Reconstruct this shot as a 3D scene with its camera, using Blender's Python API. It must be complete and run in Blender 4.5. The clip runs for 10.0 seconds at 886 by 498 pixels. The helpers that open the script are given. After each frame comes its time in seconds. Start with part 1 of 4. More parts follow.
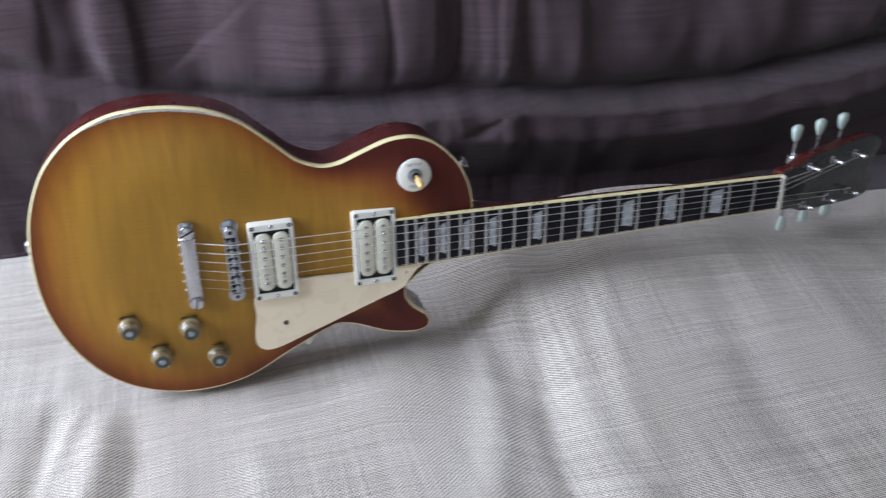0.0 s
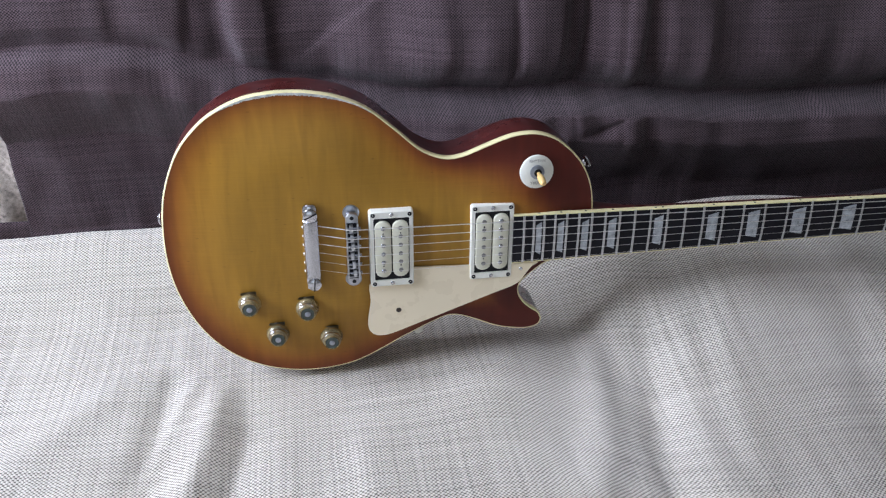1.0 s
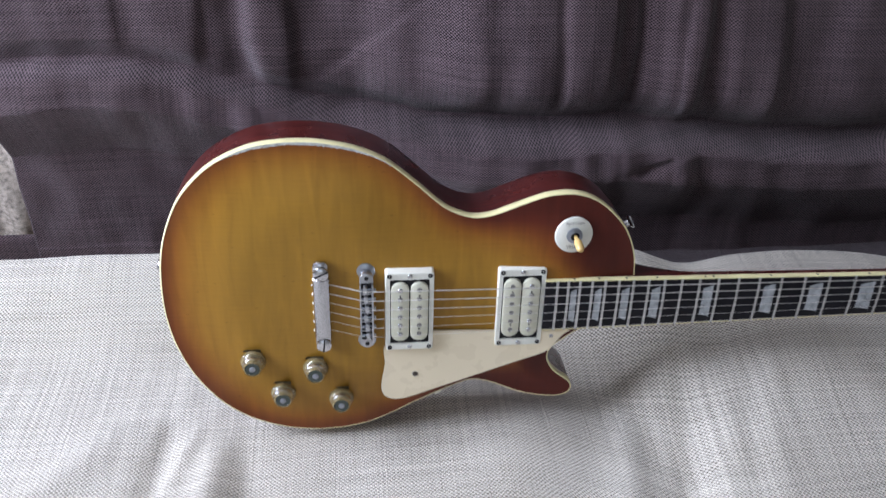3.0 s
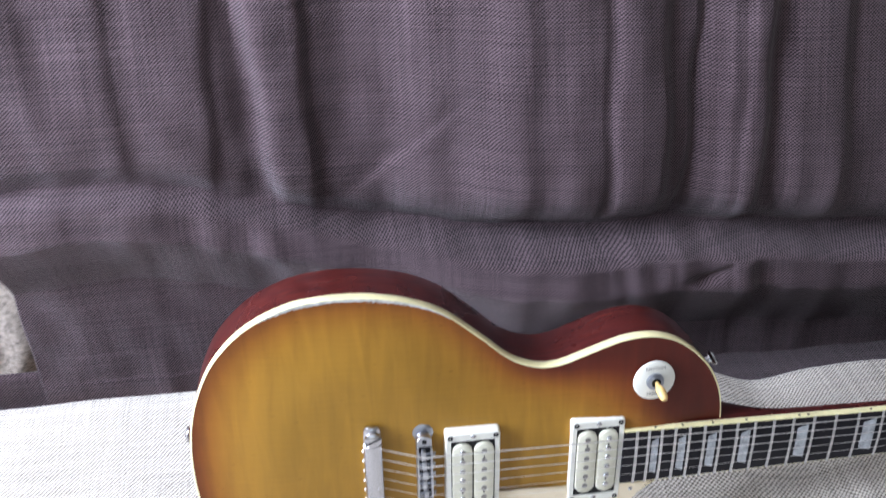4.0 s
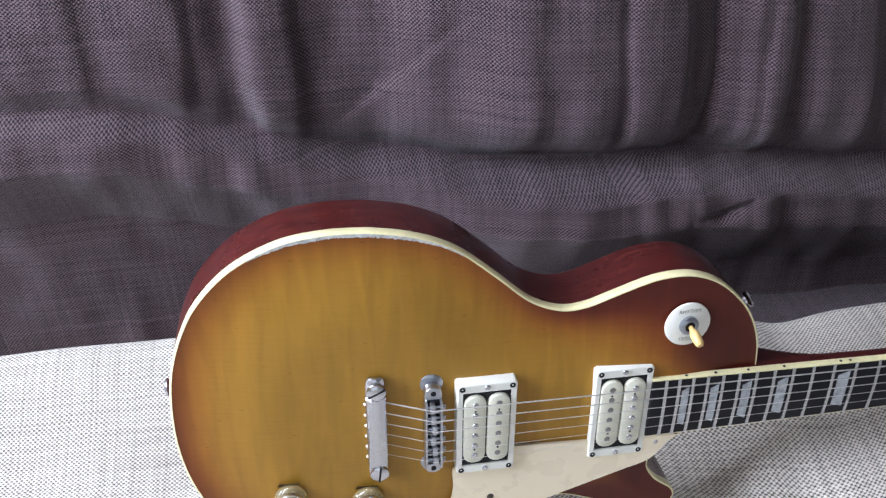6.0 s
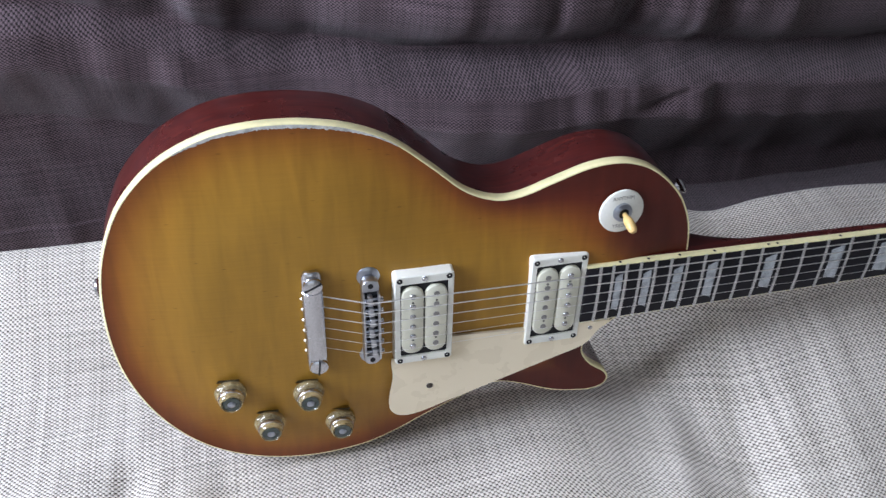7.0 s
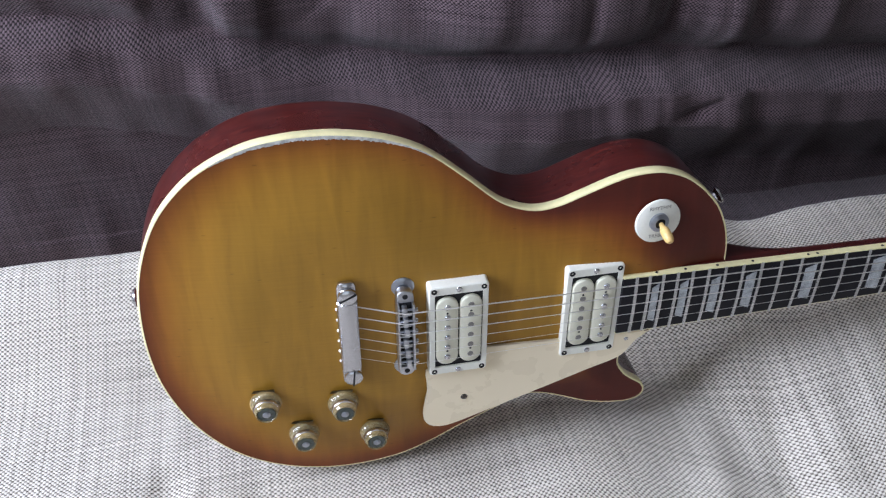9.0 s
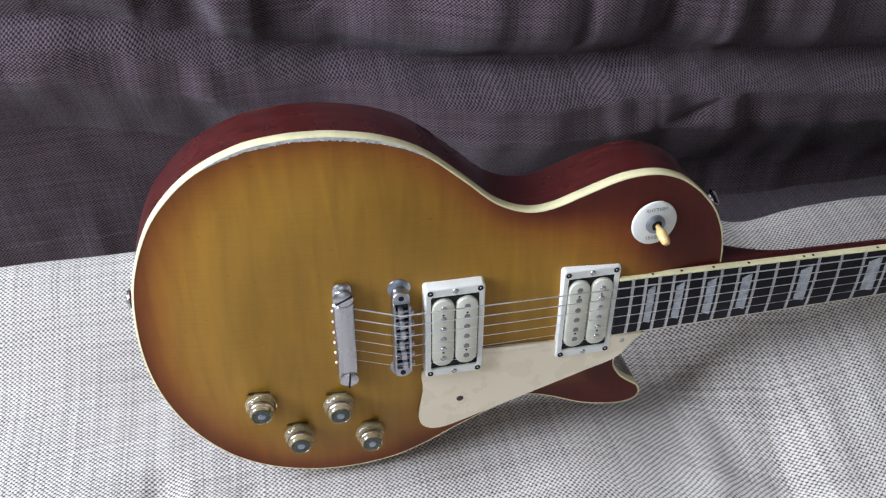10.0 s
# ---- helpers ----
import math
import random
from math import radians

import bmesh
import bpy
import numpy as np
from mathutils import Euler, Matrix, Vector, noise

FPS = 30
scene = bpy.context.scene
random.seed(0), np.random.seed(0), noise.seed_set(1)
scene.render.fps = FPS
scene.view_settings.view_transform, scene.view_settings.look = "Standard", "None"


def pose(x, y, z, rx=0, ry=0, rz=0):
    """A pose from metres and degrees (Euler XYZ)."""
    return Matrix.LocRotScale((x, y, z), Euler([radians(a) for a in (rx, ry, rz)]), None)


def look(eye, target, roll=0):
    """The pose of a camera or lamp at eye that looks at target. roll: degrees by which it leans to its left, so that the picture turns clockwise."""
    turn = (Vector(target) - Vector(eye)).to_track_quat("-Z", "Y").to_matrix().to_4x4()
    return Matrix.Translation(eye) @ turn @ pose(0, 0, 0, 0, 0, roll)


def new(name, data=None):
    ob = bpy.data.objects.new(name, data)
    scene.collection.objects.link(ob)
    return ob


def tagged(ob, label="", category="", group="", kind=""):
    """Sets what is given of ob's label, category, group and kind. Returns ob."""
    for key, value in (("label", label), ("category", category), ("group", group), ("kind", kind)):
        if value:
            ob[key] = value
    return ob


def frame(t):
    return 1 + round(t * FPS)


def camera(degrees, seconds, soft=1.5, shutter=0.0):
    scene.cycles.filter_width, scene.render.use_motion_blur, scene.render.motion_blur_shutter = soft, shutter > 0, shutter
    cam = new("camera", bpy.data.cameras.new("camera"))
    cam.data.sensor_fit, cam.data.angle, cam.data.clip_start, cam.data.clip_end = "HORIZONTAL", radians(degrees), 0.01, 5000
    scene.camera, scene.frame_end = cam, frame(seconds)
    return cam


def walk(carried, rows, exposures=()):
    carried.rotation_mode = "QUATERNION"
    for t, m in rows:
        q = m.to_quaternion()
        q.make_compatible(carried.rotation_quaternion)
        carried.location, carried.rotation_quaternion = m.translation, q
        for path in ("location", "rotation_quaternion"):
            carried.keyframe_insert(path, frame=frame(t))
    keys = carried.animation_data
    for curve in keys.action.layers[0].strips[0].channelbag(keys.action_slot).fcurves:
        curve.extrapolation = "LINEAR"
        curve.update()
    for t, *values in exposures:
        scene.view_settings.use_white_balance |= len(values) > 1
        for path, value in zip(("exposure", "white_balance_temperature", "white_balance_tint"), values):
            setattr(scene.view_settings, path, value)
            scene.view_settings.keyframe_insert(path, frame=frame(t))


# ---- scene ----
LENS = 53.13
cam = camera(LENS, 10.0, soft=1.2, shutter=0.5)
PATH = [
    (0, pose(-0.0081, -0.7670, 0.6464, 58.063, 0.104, -16.269)),
    (0.5, pose(-0.0239, -0.7603, 0.6454, 57.552, 0.411, -11.061)),
    (1, pose(-0.0320, -0.7611, 0.6452, 57.786, 0.057, -9.173)),
    (1.5, pose(-0.0295, -0.7568, 0.6508, 57.308, 0.199, -9.075)),
    (2, pose(-0.0339, -0.7519, 0.6514, 57.441, -0.298, -8.883)),
    (2.2, pose(-0.0321, -0.7471, 0.6560, 57.508, -0.801, -7.724)),
    (3.3, pose(0.0034, -0.5976, 0.6919, 55.000, -0.085, -5.228)),
    (3.5, pose(0.0001, -0.5768, 0.7018, 57.030, 0.416, -4.958)),
    (4, pose(-0.0454, -0.5148, 0.7039, 58.356, 1.219, -7.715)),
    (4.5, pose(-0.0505, -0.4548, 0.6856, 59.784, 0.200, -10.538)),
    (5, pose(-0.0646, -0.4469, 0.6586, 55.207, -0.316, -11.203)),
    (5.2, pose(-0.0671, -0.4520, 0.6559, 55.288, -0.391, -10.968)),
    (6.3, pose(-0.0674, -0.4473, 0.6474, 54.069, 0.315, -9.184)),
    (6.5, pose(-0.0656, -0.4492, 0.6432, 51.840, -0.061, -10.189)),
    (7, pose(-0.0642, -0.4488, 0.6417, 48.559, -1.258, -13.222)),
    (7.5, pose(-0.0706, -0.4468, 0.6401, 48.240, -1.499, -14.022)),
    (8, pose(-0.0687, -0.4460, 0.6408, 48.284, -0.534, -12.779)),
    (8.5, pose(-0.0693, -0.4449, 0.6401, 48.773, -0.151, -12.109)),
    (9, pose(-0.0665, -0.4468, 0.6409, 49.189, 0.098, -11.756)),
    (9.5, pose(-0.0636, -0.4456, 0.6414, 49.081, 0.080, -11.576)),
    (10, pose(-0.0682, -0.4439, 0.6413, 49.125, -0.243, -12.047)),
]
walk(cam, PATH, [(0, 0.0), (2.2, 0.0), (3.5, 0.25), (4.5, 0.82), (5.0, 0.45), (6.5, 0.28), (7.0, 0.05), (8.0, 0.0), (10.0, 0.0)])

# ---- light: daylight through a window beside the table, and an added fill behind the camera ----
world = bpy.data.worlds.new("sky")
scene.world = world
world.use_nodes = True
wn = world.node_tree
sky = wn.nodes.new("ShaderNodeTexSky")
sky.sky_type = "NISHITA"
sky.sun_disc = False
sky.sun_elevation, sky.sun_rotation = radians(40), radians(-60)
wn.links.new(sky.outputs["Color"], wn.nodes["Background"].inputs["Color"])
wn.nodes["Background"].inputs["Strength"].default_value = 0.12

WIN_Y0, WIN_Y1, WIN_Z0, WIN_Z1, WIN_X = -0.56, 0.34, 0.46, 1.70, -1.35
SOUTH_X0, SOUTH_X1, SOUTH_Z0, SOUTH_Z1, SOUTH_Y = -1.2, 0.4, 0.05, 1.35, -2.7


def window_or_fill_light(size, size_y, energy, colour, eye, target):
    """An area lamp in a wall opening: sky light at the west, added fill at the south."""
    lamp = bpy.data.lights.new("window_or_fill_light", "AREA")
    lamp.shape, lamp.size, lamp.size_y, lamp.energy, lamp.color = "RECTANGLE", size, size_y, energy, colour
    new("window_or_fill_light", lamp).matrix_world = look(eye, target)


mid_y, mid_z = (WIN_Y0 + WIN_Y1) / 2, (WIN_Z0 + WIN_Z1) / 2
window_or_fill_light(WIN_Y1 - WIN_Y0, WIN_Z1 - WIN_Z0, 66, (0.83, 0.93, 1.155), (WIN_X - 0.02, mid_y, mid_z), (0, mid_y, mid_z))
# unseen fill, added behind the camera to brighten the guitar's face
mid_x, mid_z = (SOUTH_X0 + SOUTH_X1) / 2, (SOUTH_Z0 + SOUTH_Z1) / 2
window_or_fill_light(SOUTH_X1 - SOUTH_X0, SOUTH_Z1 - SOUTH_Z0, 4.5, (0.92, 0.96, 1.06), (mid_x, SOUTH_Y - 0.02, mid_z), (mid_x, 0, mid_z))


# ---- materials ----
def material(name, colour=(0.5, 0.5, 0.5), rough=0.5, metal=0.0, coat=0.0):
    m = bpy.data.materials.new(name)
    m.use_nodes = True
    b = m.node_tree.nodes["Principled BSDF"]
    b.inputs["Base Color"].default_value = (*colour, 1)
    b.inputs["Roughness"].default_value = rough
    b.inputs["Metallic"].default_value = metal
    b.inputs["Coat Weight"].default_value = coat
    b.inputs["Coat Roughness"].default_value = 0.12
    return m, m.node_tree, b


def node(tree, kind, **values):
    n = tree.nodes.new(kind)
    for key, value in values.items():
        n.inputs[key].default_value = value
    return n


def ramp(tree, stops):
    r = tree.nodes.new("ShaderNodeValToRGB")
    e = r.color_ramp.elements
    e[0].position, e[0].color = stops[0][0], (*stops[0][1], 1)
    e[1].position, e[1].color = stops[-1][0], (*stops[-1][1], 1)
    for p, c in stops[1:-1]:
        k = e.new(p)
        k.color = (*c, 1)
    return r


def math_node(tree, op, a, b=None):
    n = tree.nodes.new("ShaderNodeMath")
    n.operation = op
    for i, v in enumerate((a, b)):
        if v is None:
            continue
        if isinstance(v, (int, float)):
            n.inputs[i].default_value = v
        else:
            tree.links.new(v, n.inputs[i])
    return n.outputs[0]


def worn(name, colour, rough, metal=0.0, coat=0.0, spread=0.25, scale=60.0, bump=0.0, dark=0.6, gloss=0.3):
    """A surface whose colour and gloss vary at two scales."""
    m, t, b = material(name, colour, rough, metal, coat)
    co = t.nodes.new("ShaderNodeTexCoord").outputs["Object"]
    big = node(t, "ShaderNodeTexNoise", Scale=scale, Detail=3.0)
    fine = node(t, "ShaderNodeTexNoise", Scale=scale * 9, Detail=4.0)
    t.links.new(co, big.inputs["Vector"])
    t.links.new(co, fine.inputs["Vector"])
    f = math_node(t, "ADD", math_node(t, "MULTIPLY", big.outputs["Fac"], 0.65), math_node(t, "MULTIPLY", fine.outputs["Fac"], 0.35))
    r = ramp(t, [(0.36, tuple(c * (1 - spread * dark) for c in colour)), (0.5, colour), (0.66, tuple(min(1, c * (1 + spread * 0.5)) for c in colour))])
    t.links.new(f, r.inputs["Fac"])
    t.links.new(r.outputs["Color"], b.inputs["Base Color"])
    t.links.new(math_node(t, "ADD", math_node(t, "MULTIPLY", fine.outputs["Fac"], gloss), max(0.02, rough - gloss / 2)), b.inputs["Roughness"])
    if bump:
        bp = node(t, "ShaderNodeBump", Strength=bump, Distance=0.001)
        t.links.new(f, bp.inputs["Height"])
        t.links.new(bp.outputs["Normal"], b.inputs["Normal"])
    return m


def burlap(name, light, dark, gap, pitch, relief, stain):
    """A coarse plain weave: warp and weft threads of uneven thickness, with gaps between them, their shade put into the
    colour. The UV map is in metres.
    """
    m, t, b = material(name, light, 0.95)
    uv = t.nodes.new("ShaderNodeUVMap").outputs["UV"]
    wob = node(t, "ShaderNodeTexNoise", Scale=26.0, Detail=4.0, Roughness=0.6)
    t.links.new(uv, wob.inputs["Vector"])
    off = t.nodes.new("ShaderNodeVectorMath")
    off.operation = "MULTIPLY_ADD"
    t.links.new(wob.outputs["Color"], off.inputs[0])
    off.inputs[1].default_value = (0.0060, 0.0060, 0)
    t.links.new(uv, off.inputs[2])
    sep = t.nodes.new("ShaderNodeSeparateXYZ")
    t.links.new(off.outputs[0], sep.inputs[0])
    k = math.pi / pitch
    sx = math_node(t, "SINE", math_node(t, "MULTIPLY", sep.outputs["X"], k * 0.95))
    sy = math_node(t, "SINE", math_node(t, "MULTIPLY", sep.outputs["Y"], k * 1.08))
    # over and under: the sign of both waves says which thread lies on top; it dips where it runs under its neighbour
    cross = math_node(t, "MULTIPLY", sx, sy)
    dip = math_node(t, "MULTIPLY", math_node(t, "POWER", math_node(t, "MAXIMUM", cross, 0.0), 0.5), math_node(t, "ABSOLUTE", sy))
    rise = math_node(t, "MAXIMUM", math_node(t, "MULTIPLY", cross, -1.0), 0.0)
    ax = math_node(t, "ABSOLUTE", sx)
    ay = math_node(t, "ABSOLUTE", sy)
    corner = math_node(t, "SUBTRACT", 1.0, math_node(t, "MAXIMUM", ax, ay))
    top = math_node(t, "SUBTRACT", math_node(t, "ADD", math_node(t, "MULTIPLY", rise, 0.28), 0.80), math_node(t, "MULTIPLY", dip, 0.64))
    top = math_node(t, "SUBTRACT", top, math_node(t, "MULTIPLY", corner, 0.25))
    # single threads differ in thickness and tone along their whole length
    lines = []
    for scale in ((900.0, 9.0, 1.0), (9.0, 850.0, 1.0)):
        mp = t.nodes.new("ShaderNodeMapping")
        mp.inputs["Scale"].default_value = scale
        t.links.new(off.outputs[0], mp.inputs["Vector"])
        n = node(t, "ShaderNodeTexNoise", Scale=0.45, Detail=1.0)
        t.links.new(mp.outputs[0], n.inputs["Vector"])
        lines.append(n.outputs["Fac"])
    slub = math_node(t, "ADD", lines[0], lines[1])
    fuzz = node(t, "ShaderNodeTexNoise", Scale=1500.0, Detail=2.0)
    t.links.new(uv, fuzz.inputs["Vector"])
    h = math_node(t, "ADD", top, math_node(t, "MULTIPLY", math_node(t, "SUBTRACT", slub, 1.0), 0.34))
    h = math_node(t, "ADD", h, math_node(t, "MULTIPLY", math_node(t, "SUBTRACT", fuzz.outputs["Fac"], 0.5), 0.55))
    # dips and gaps are coloured dark for the shade the upper threads cast
    r = ramp(t, [(0.18, gap), (0.52, dark), (0.86, light)])
    t.links.new(h, r.inputs["Fac"])
    big = node(t, "ShaderNodeTexNoise", Scale=7.0, Detail=4.0)
    t.links.new(uv, big.inputs["Vector"])
    rs = ramp(t, [(0.3, stain), (0.7, (1, 1, 1))])
    t.links.new(big.outputs["Fac"], rs.inputs["Fac"])
    mix = t.nodes.new("ShaderNodeMix")
    mix.data_type, mix.blend_type = "RGBA", "MULTIPLY"
    mix.inputs["Factor"].default_value = 1.0
    t.links.new(r.outputs["Color"], mix.inputs["A"])
    t.links.new(rs.outputs["Color"], mix.inputs["B"])
    tone = t.nodes.new("ShaderNodeHueSaturation")
    t.links.new(mix.outputs["Result"], tone.inputs["Color"])
    t.links.new(math_node(t, "ADD", math_node(t, "MULTIPLY", slub, 0.28), 0.72), tone.inputs["Value"])
    t.links.new(tone.outputs["Color"], b.inputs["Base Color"])
    bp = node(t, "ShaderNodeBump", Strength=relief, Distance=0.0008)
    t.links.new(h, bp.inputs["Height"])
    t.links.new(bp.outputs["Normal"], b.inputs["Normal"])
    b.inputs["Specular IOR Level"].default_value = 0.15
    b.inputs["Sheen Weight"].default_value = 0.15
    return m


MAT_CLOTH = burlap("natural_burlap", (0.84, 0.775, 0.70), (0.42, 0.37, 0.315), (0.05, 0.038, 0.028), 0.0021, 1.0, (0.86, 0.85, 0.83))
MAT_DARK = burlap("brown_burlap", (0.152, 0.105, 0.117), (0.034, 0.0225, 0.025), (0.004, 0.0027, 0.0027), 0.00195, 1.0, (0.74, 0.72, 0.72))
MAT_WALL = worn("painted_plaster", (0.40, 0.38, 0.35), 0.9, spread=0.1, scale=4.0, bump=0.2)
MAT_FLOOR = worn("floor_boards", (0.25, 0.16, 0.09), 0.5, spread=0.3, scale=6.0)
MAT_TABLE = worn("table_wood", (0.28, 0.17, 0.09), 0.5, spread=0.4, scale=14.0)
MAT_WOVEN = worn("rough_weave", (0.44, 0.37, 0.31), 0.9, spread=0.9, scale=130.0, bump=1.0)
MAT_RING = worn("cream_ring_plastic", (0.86, 0.85, 0.76), 0.35, spread=0.1, scale=50.0)
MAT_COIL = worn("cream_coil_plastic", (0.72, 0.70, 0.56), 0.4, spread=0.12, scale=60.0)
MAT_GUARD = worn("cream_guard_plastic", (0.86, 0.74, 0.53), 0.28, spread=0.02, scale=5.0)
MAT_BIND = worn("yellowed_binding", (0.86, 0.77, 0.43), 0.35, spread=0.18, scale=35.0)
MAT_SLUG = worn("grey_steel", (0.30, 0.29, 0.28), 0.35, metal=1.0, spread=0.4, scale=300.0)
MAT_WEAR = worn("bare_chipped_wood", (0.50, 0.49, 0.46), 0.8, spread=0.6, scale=250.0)
MAT_CHROME = worn("worn_nickel", (0.60, 0.60, 0.62), 0.26, metal=1.0, spread=0.10, scale=40.0, gloss=0.08)
MAT_DULL = worn("dull_nickel", (0.40, 0.42, 0.47), 0.32, metal=1.0, spread=0.2, scale=90.0, gloss=0.1)
MAT_SADDLE = worn("tarnished_nickel", (0.52, 0.53, 0.56), 0.32, metal=1.0, spread=0.2, scale=90.0, gloss=0.1)
MAT_STEEL = worn("string_steel", (0.92, 0.90, 0.88), 0.36, metal=1.0, spread=0.2, scale=200.0)
MAT_FRET = worn("fret_nickel", (0.62, 0.62, 0.62), 0.3, metal=1.0, spread=0.25, scale=120.0)
MAT_BLACK = worn("black_plastic", (0.012, 0.012, 0.014), 0.35, spread=0.3, scale=80.0)
MAT_BOARD = worn("dark_rosewood", (0.009, 0.008, 0.012), 0.5, spread=0.7, scale=50.0, bump=0.15)
MAT_PEARL = worn("grey_pearloid", (0.46, 0.48, 0.50), 0.25, spread=0.7, scale=140.0)
MAT_NUT = worn("bone_nut", (0.66, 0.62, 0.54), 0.4, spread=0.15, scale=120.0)
MAT_TIP = worn("amber_tip", (0.78, 0.52, 0.20), 0.25, spread=0.2, scale=120.0)
MAT_BUTTON = worn("pale_green_plastic", (0.62, 0.74, 0.66), 0.3, spread=0.15, scale=60.0)
MAT_HEAD = worn("black_headplate", (0.012, 0.014, 0.014), 0.25, coat=0.5, spread=0.3, scale=30.0)
MAT_CORE = worn("knob_core", (0.035, 0.05, 0.042), 0.18, metal=0.3, coat=0.6, spread=0.5, scale=200.0)
MAT_BRONZE = worn("dark_bronze", (0.10, 0.085, 0.075), 0.3, metal=1.0, spread=0.3, scale=120.0)
MAT_INK = worn("faded_print", (0.30, 0.28, 0.25), 0.6, spread=0.2, scale=200.0)
MAT_WHITE = worn("white_plastic", (0.80, 0.76, 0.66), 0.4, spread=0.1, scale=30.0)


def mahogany():
    m, t, b = material("red_mahogany", (0.12, 0.018, 0.012), 0.34, coat=0.15)
    b.inputs["Specular IOR Level"].default_value = 0.35
    co = t.nodes.new("ShaderNodeTexCoord").outputs["Object"]
    mp = t.nodes.new("ShaderNodeMapping")
    mp.inputs["Scale"].default_value = (6, 60, 90)
    t.links.new(co, mp.inputs["Vector"])
    g = node(t, "ShaderNodeTexNoise", Scale=3.0, Detail=6.0, Roughness=0.6)
    t.links.new(mp.outputs[0], g.inputs["Vector"])
    r = ramp(t, [(0.3, (0.042, 0.006, 0.006)), (0.55, (0.078, 0.0115, 0.009)), (0.8, (0.120, 0.021, 0.014))])
    t.links.new(g.outputs["Fac"], r.inputs["Fac"])
    t.links.new(r.outputs["Color"], b.inputs["Base Color"])
    f = node(t, "ShaderNodeTexNoise", Scale=25.0, Detail=4.0)
    t.links.new(co, f.inputs["Vector"])
    t.links.new(math_node(t, "ADD", math_node(t, "MULTIPLY", f.outputs["Fac"], 0.24), 0.16), b.inputs["Roughness"])
    return m


for dull in (MAT_BOARD, MAT_BLACK):
    dull.node_tree.nodes["Principled BSDF"].inputs["Specular IOR Level"].default_value = 0.22
MAT_RED = mahogany()


def sunburst():
    """Maple under amber lacquer that turns red brown towards the rim; attribute 'burst' holds 0 at the rim, 1 in the middle."""
    m, t, b = material("sunburst_maple", (0.4, 0.2, 0.03), 0.33, coat=0.05)
    b.inputs["Specular IOR Level"].default_value = 0.28
    a = t.nodes.new("ShaderNodeAttribute")
    a.attribute_name = "burst"
    co = t.nodes.new("ShaderNodeTexCoord").outputs["Object"]
    blot = node(t, "ShaderNodeTexNoise", Scale=14.0, Detail=3.0)
    t.links.new(co, blot.inputs["Vector"])
    mp = t.nodes.new("ShaderNodeMapping")
    mp.inputs["Scale"].default_value = (60, 8, 8)
    t.links.new(co, mp.inputs["Vector"])
    flame = node(t, "ShaderNodeTexNoise", Scale=1.6, Detail=3.0, Distortion=0.6)
    t.links.new(mp.outputs[0], flame.inputs["Vector"])
    mp2 = t.nodes.new("ShaderNodeMapping")
    mp2.inputs["Scale"].default_value = (12, 300, 20)
    t.links.new(co, mp2.inputs["Vector"])
    grain = node(t, "ShaderNodeTexNoise", Scale=2.5, Detail=4.0)
    t.links.new(mp2.outputs[0], grain.inputs["Vector"])
    f = math_node(t, "ADD", a.outputs["Fac"], math_node(t, "MULTIPLY", math_node(t, "SUBTRACT", blot.outputs["Fac"], 0.5), 0.12))
    r = ramp(t, [(0.0, (0.078, 0.010, 0.005)), (0.14, (0.105, 0.016, 0.006)), (0.32, (0.185, 0.048, 0.008)), (0.52, (0.275, 0.103, 0.012)),
                 (0.78, (0.320, 0.150, 0.017)), (1.0, (0.335, 0.172, 0.021))])
    t.links.new(f, r.inputs["Fac"])
    v = math_node(t, "ADD", math_node(t, "MULTIPLY", math_node(t, "SUBTRACT", flame.outputs["Fac"], 0.5), 0.60),
                  math_node(t, "MULTIPLY", math_node(t, "SUBTRACT", grain.outputs["Fac"], 0.5), 0.22))
    mp3 = t.nodes.new("ShaderNodeMapping")
    mp3.inputs["Scale"].default_value = (30, 110, 30)
    t.links.new(co, mp3.inputs["Vector"])
    fleck = node(t, "ShaderNodeTexVoronoi", Scale=1.3)
    t.links.new(mp3.outputs[0], fleck.inputs["Vector"])
    spot = ramp(t, [(0.03, (0, 0, 0)), (0.09, (1, 1, 1))])
    t.links.new(fleck.outputs["Distance"], spot.inputs["Fac"])
    v = math_node(t, "ADD", v, math_node(t, "MULTIPLY", math_node(t, "SUBTRACT", spot.outputs["Color"], 1.0), 0.30))
    hsv = t.nodes.new("ShaderNodeHueSaturation")
    t.links.new(r.outputs["Color"], hsv.inputs["Color"])
    t.links.new(math_node(t, "ADD", v, 1.0), hsv.inputs["Value"])
    t.links.new(hsv.outputs["Color"], b.inputs["Base Color"])
    t.links.new(math_node(t, "ADD", math_node(t, "MULTIPLY", blot.outputs["Fac"], 0.25), 0.32), b.inputs["Roughness"])
    return m


MAT_BURST = sunburst()


def clear_gold():
    m, t, b = material("clear_gold_plastic", (0.80, 0.62, 0.30), 0.08, coat=0.5)
    b.inputs["Transmission Weight"].default_value = 0.72
    b.inputs["IOR"].default_value = 1.45
    co = t.nodes.new("ShaderNodeTexCoord").outputs["Object"]
    n = node(t, "ShaderNodeTexNoise", Scale=500.0, Detail=2.0)
    t.links.new(co, n.inputs["Vector"])
    r = ramp(t, [(0.35, (0.42, 0.30, 0.12)), (0.65, (0.80, 0.66, 0.36))])
    t.links.new(n.outputs["Fac"], r.inputs["Fac"])
    t.links.new(r.outputs["Color"], b.inputs["Base Color"])
    return m


MAT_KNOB = clear_gold()


# ---- mesh helpers ----
from mathutils.geometry import delaunay_2d_cdt


def finish(bm, smooth):
    bmesh.ops.recalc_face_normals(bm, faces=bm.faces[:])
    for f in bm.faces:
        f.smooth = smooth


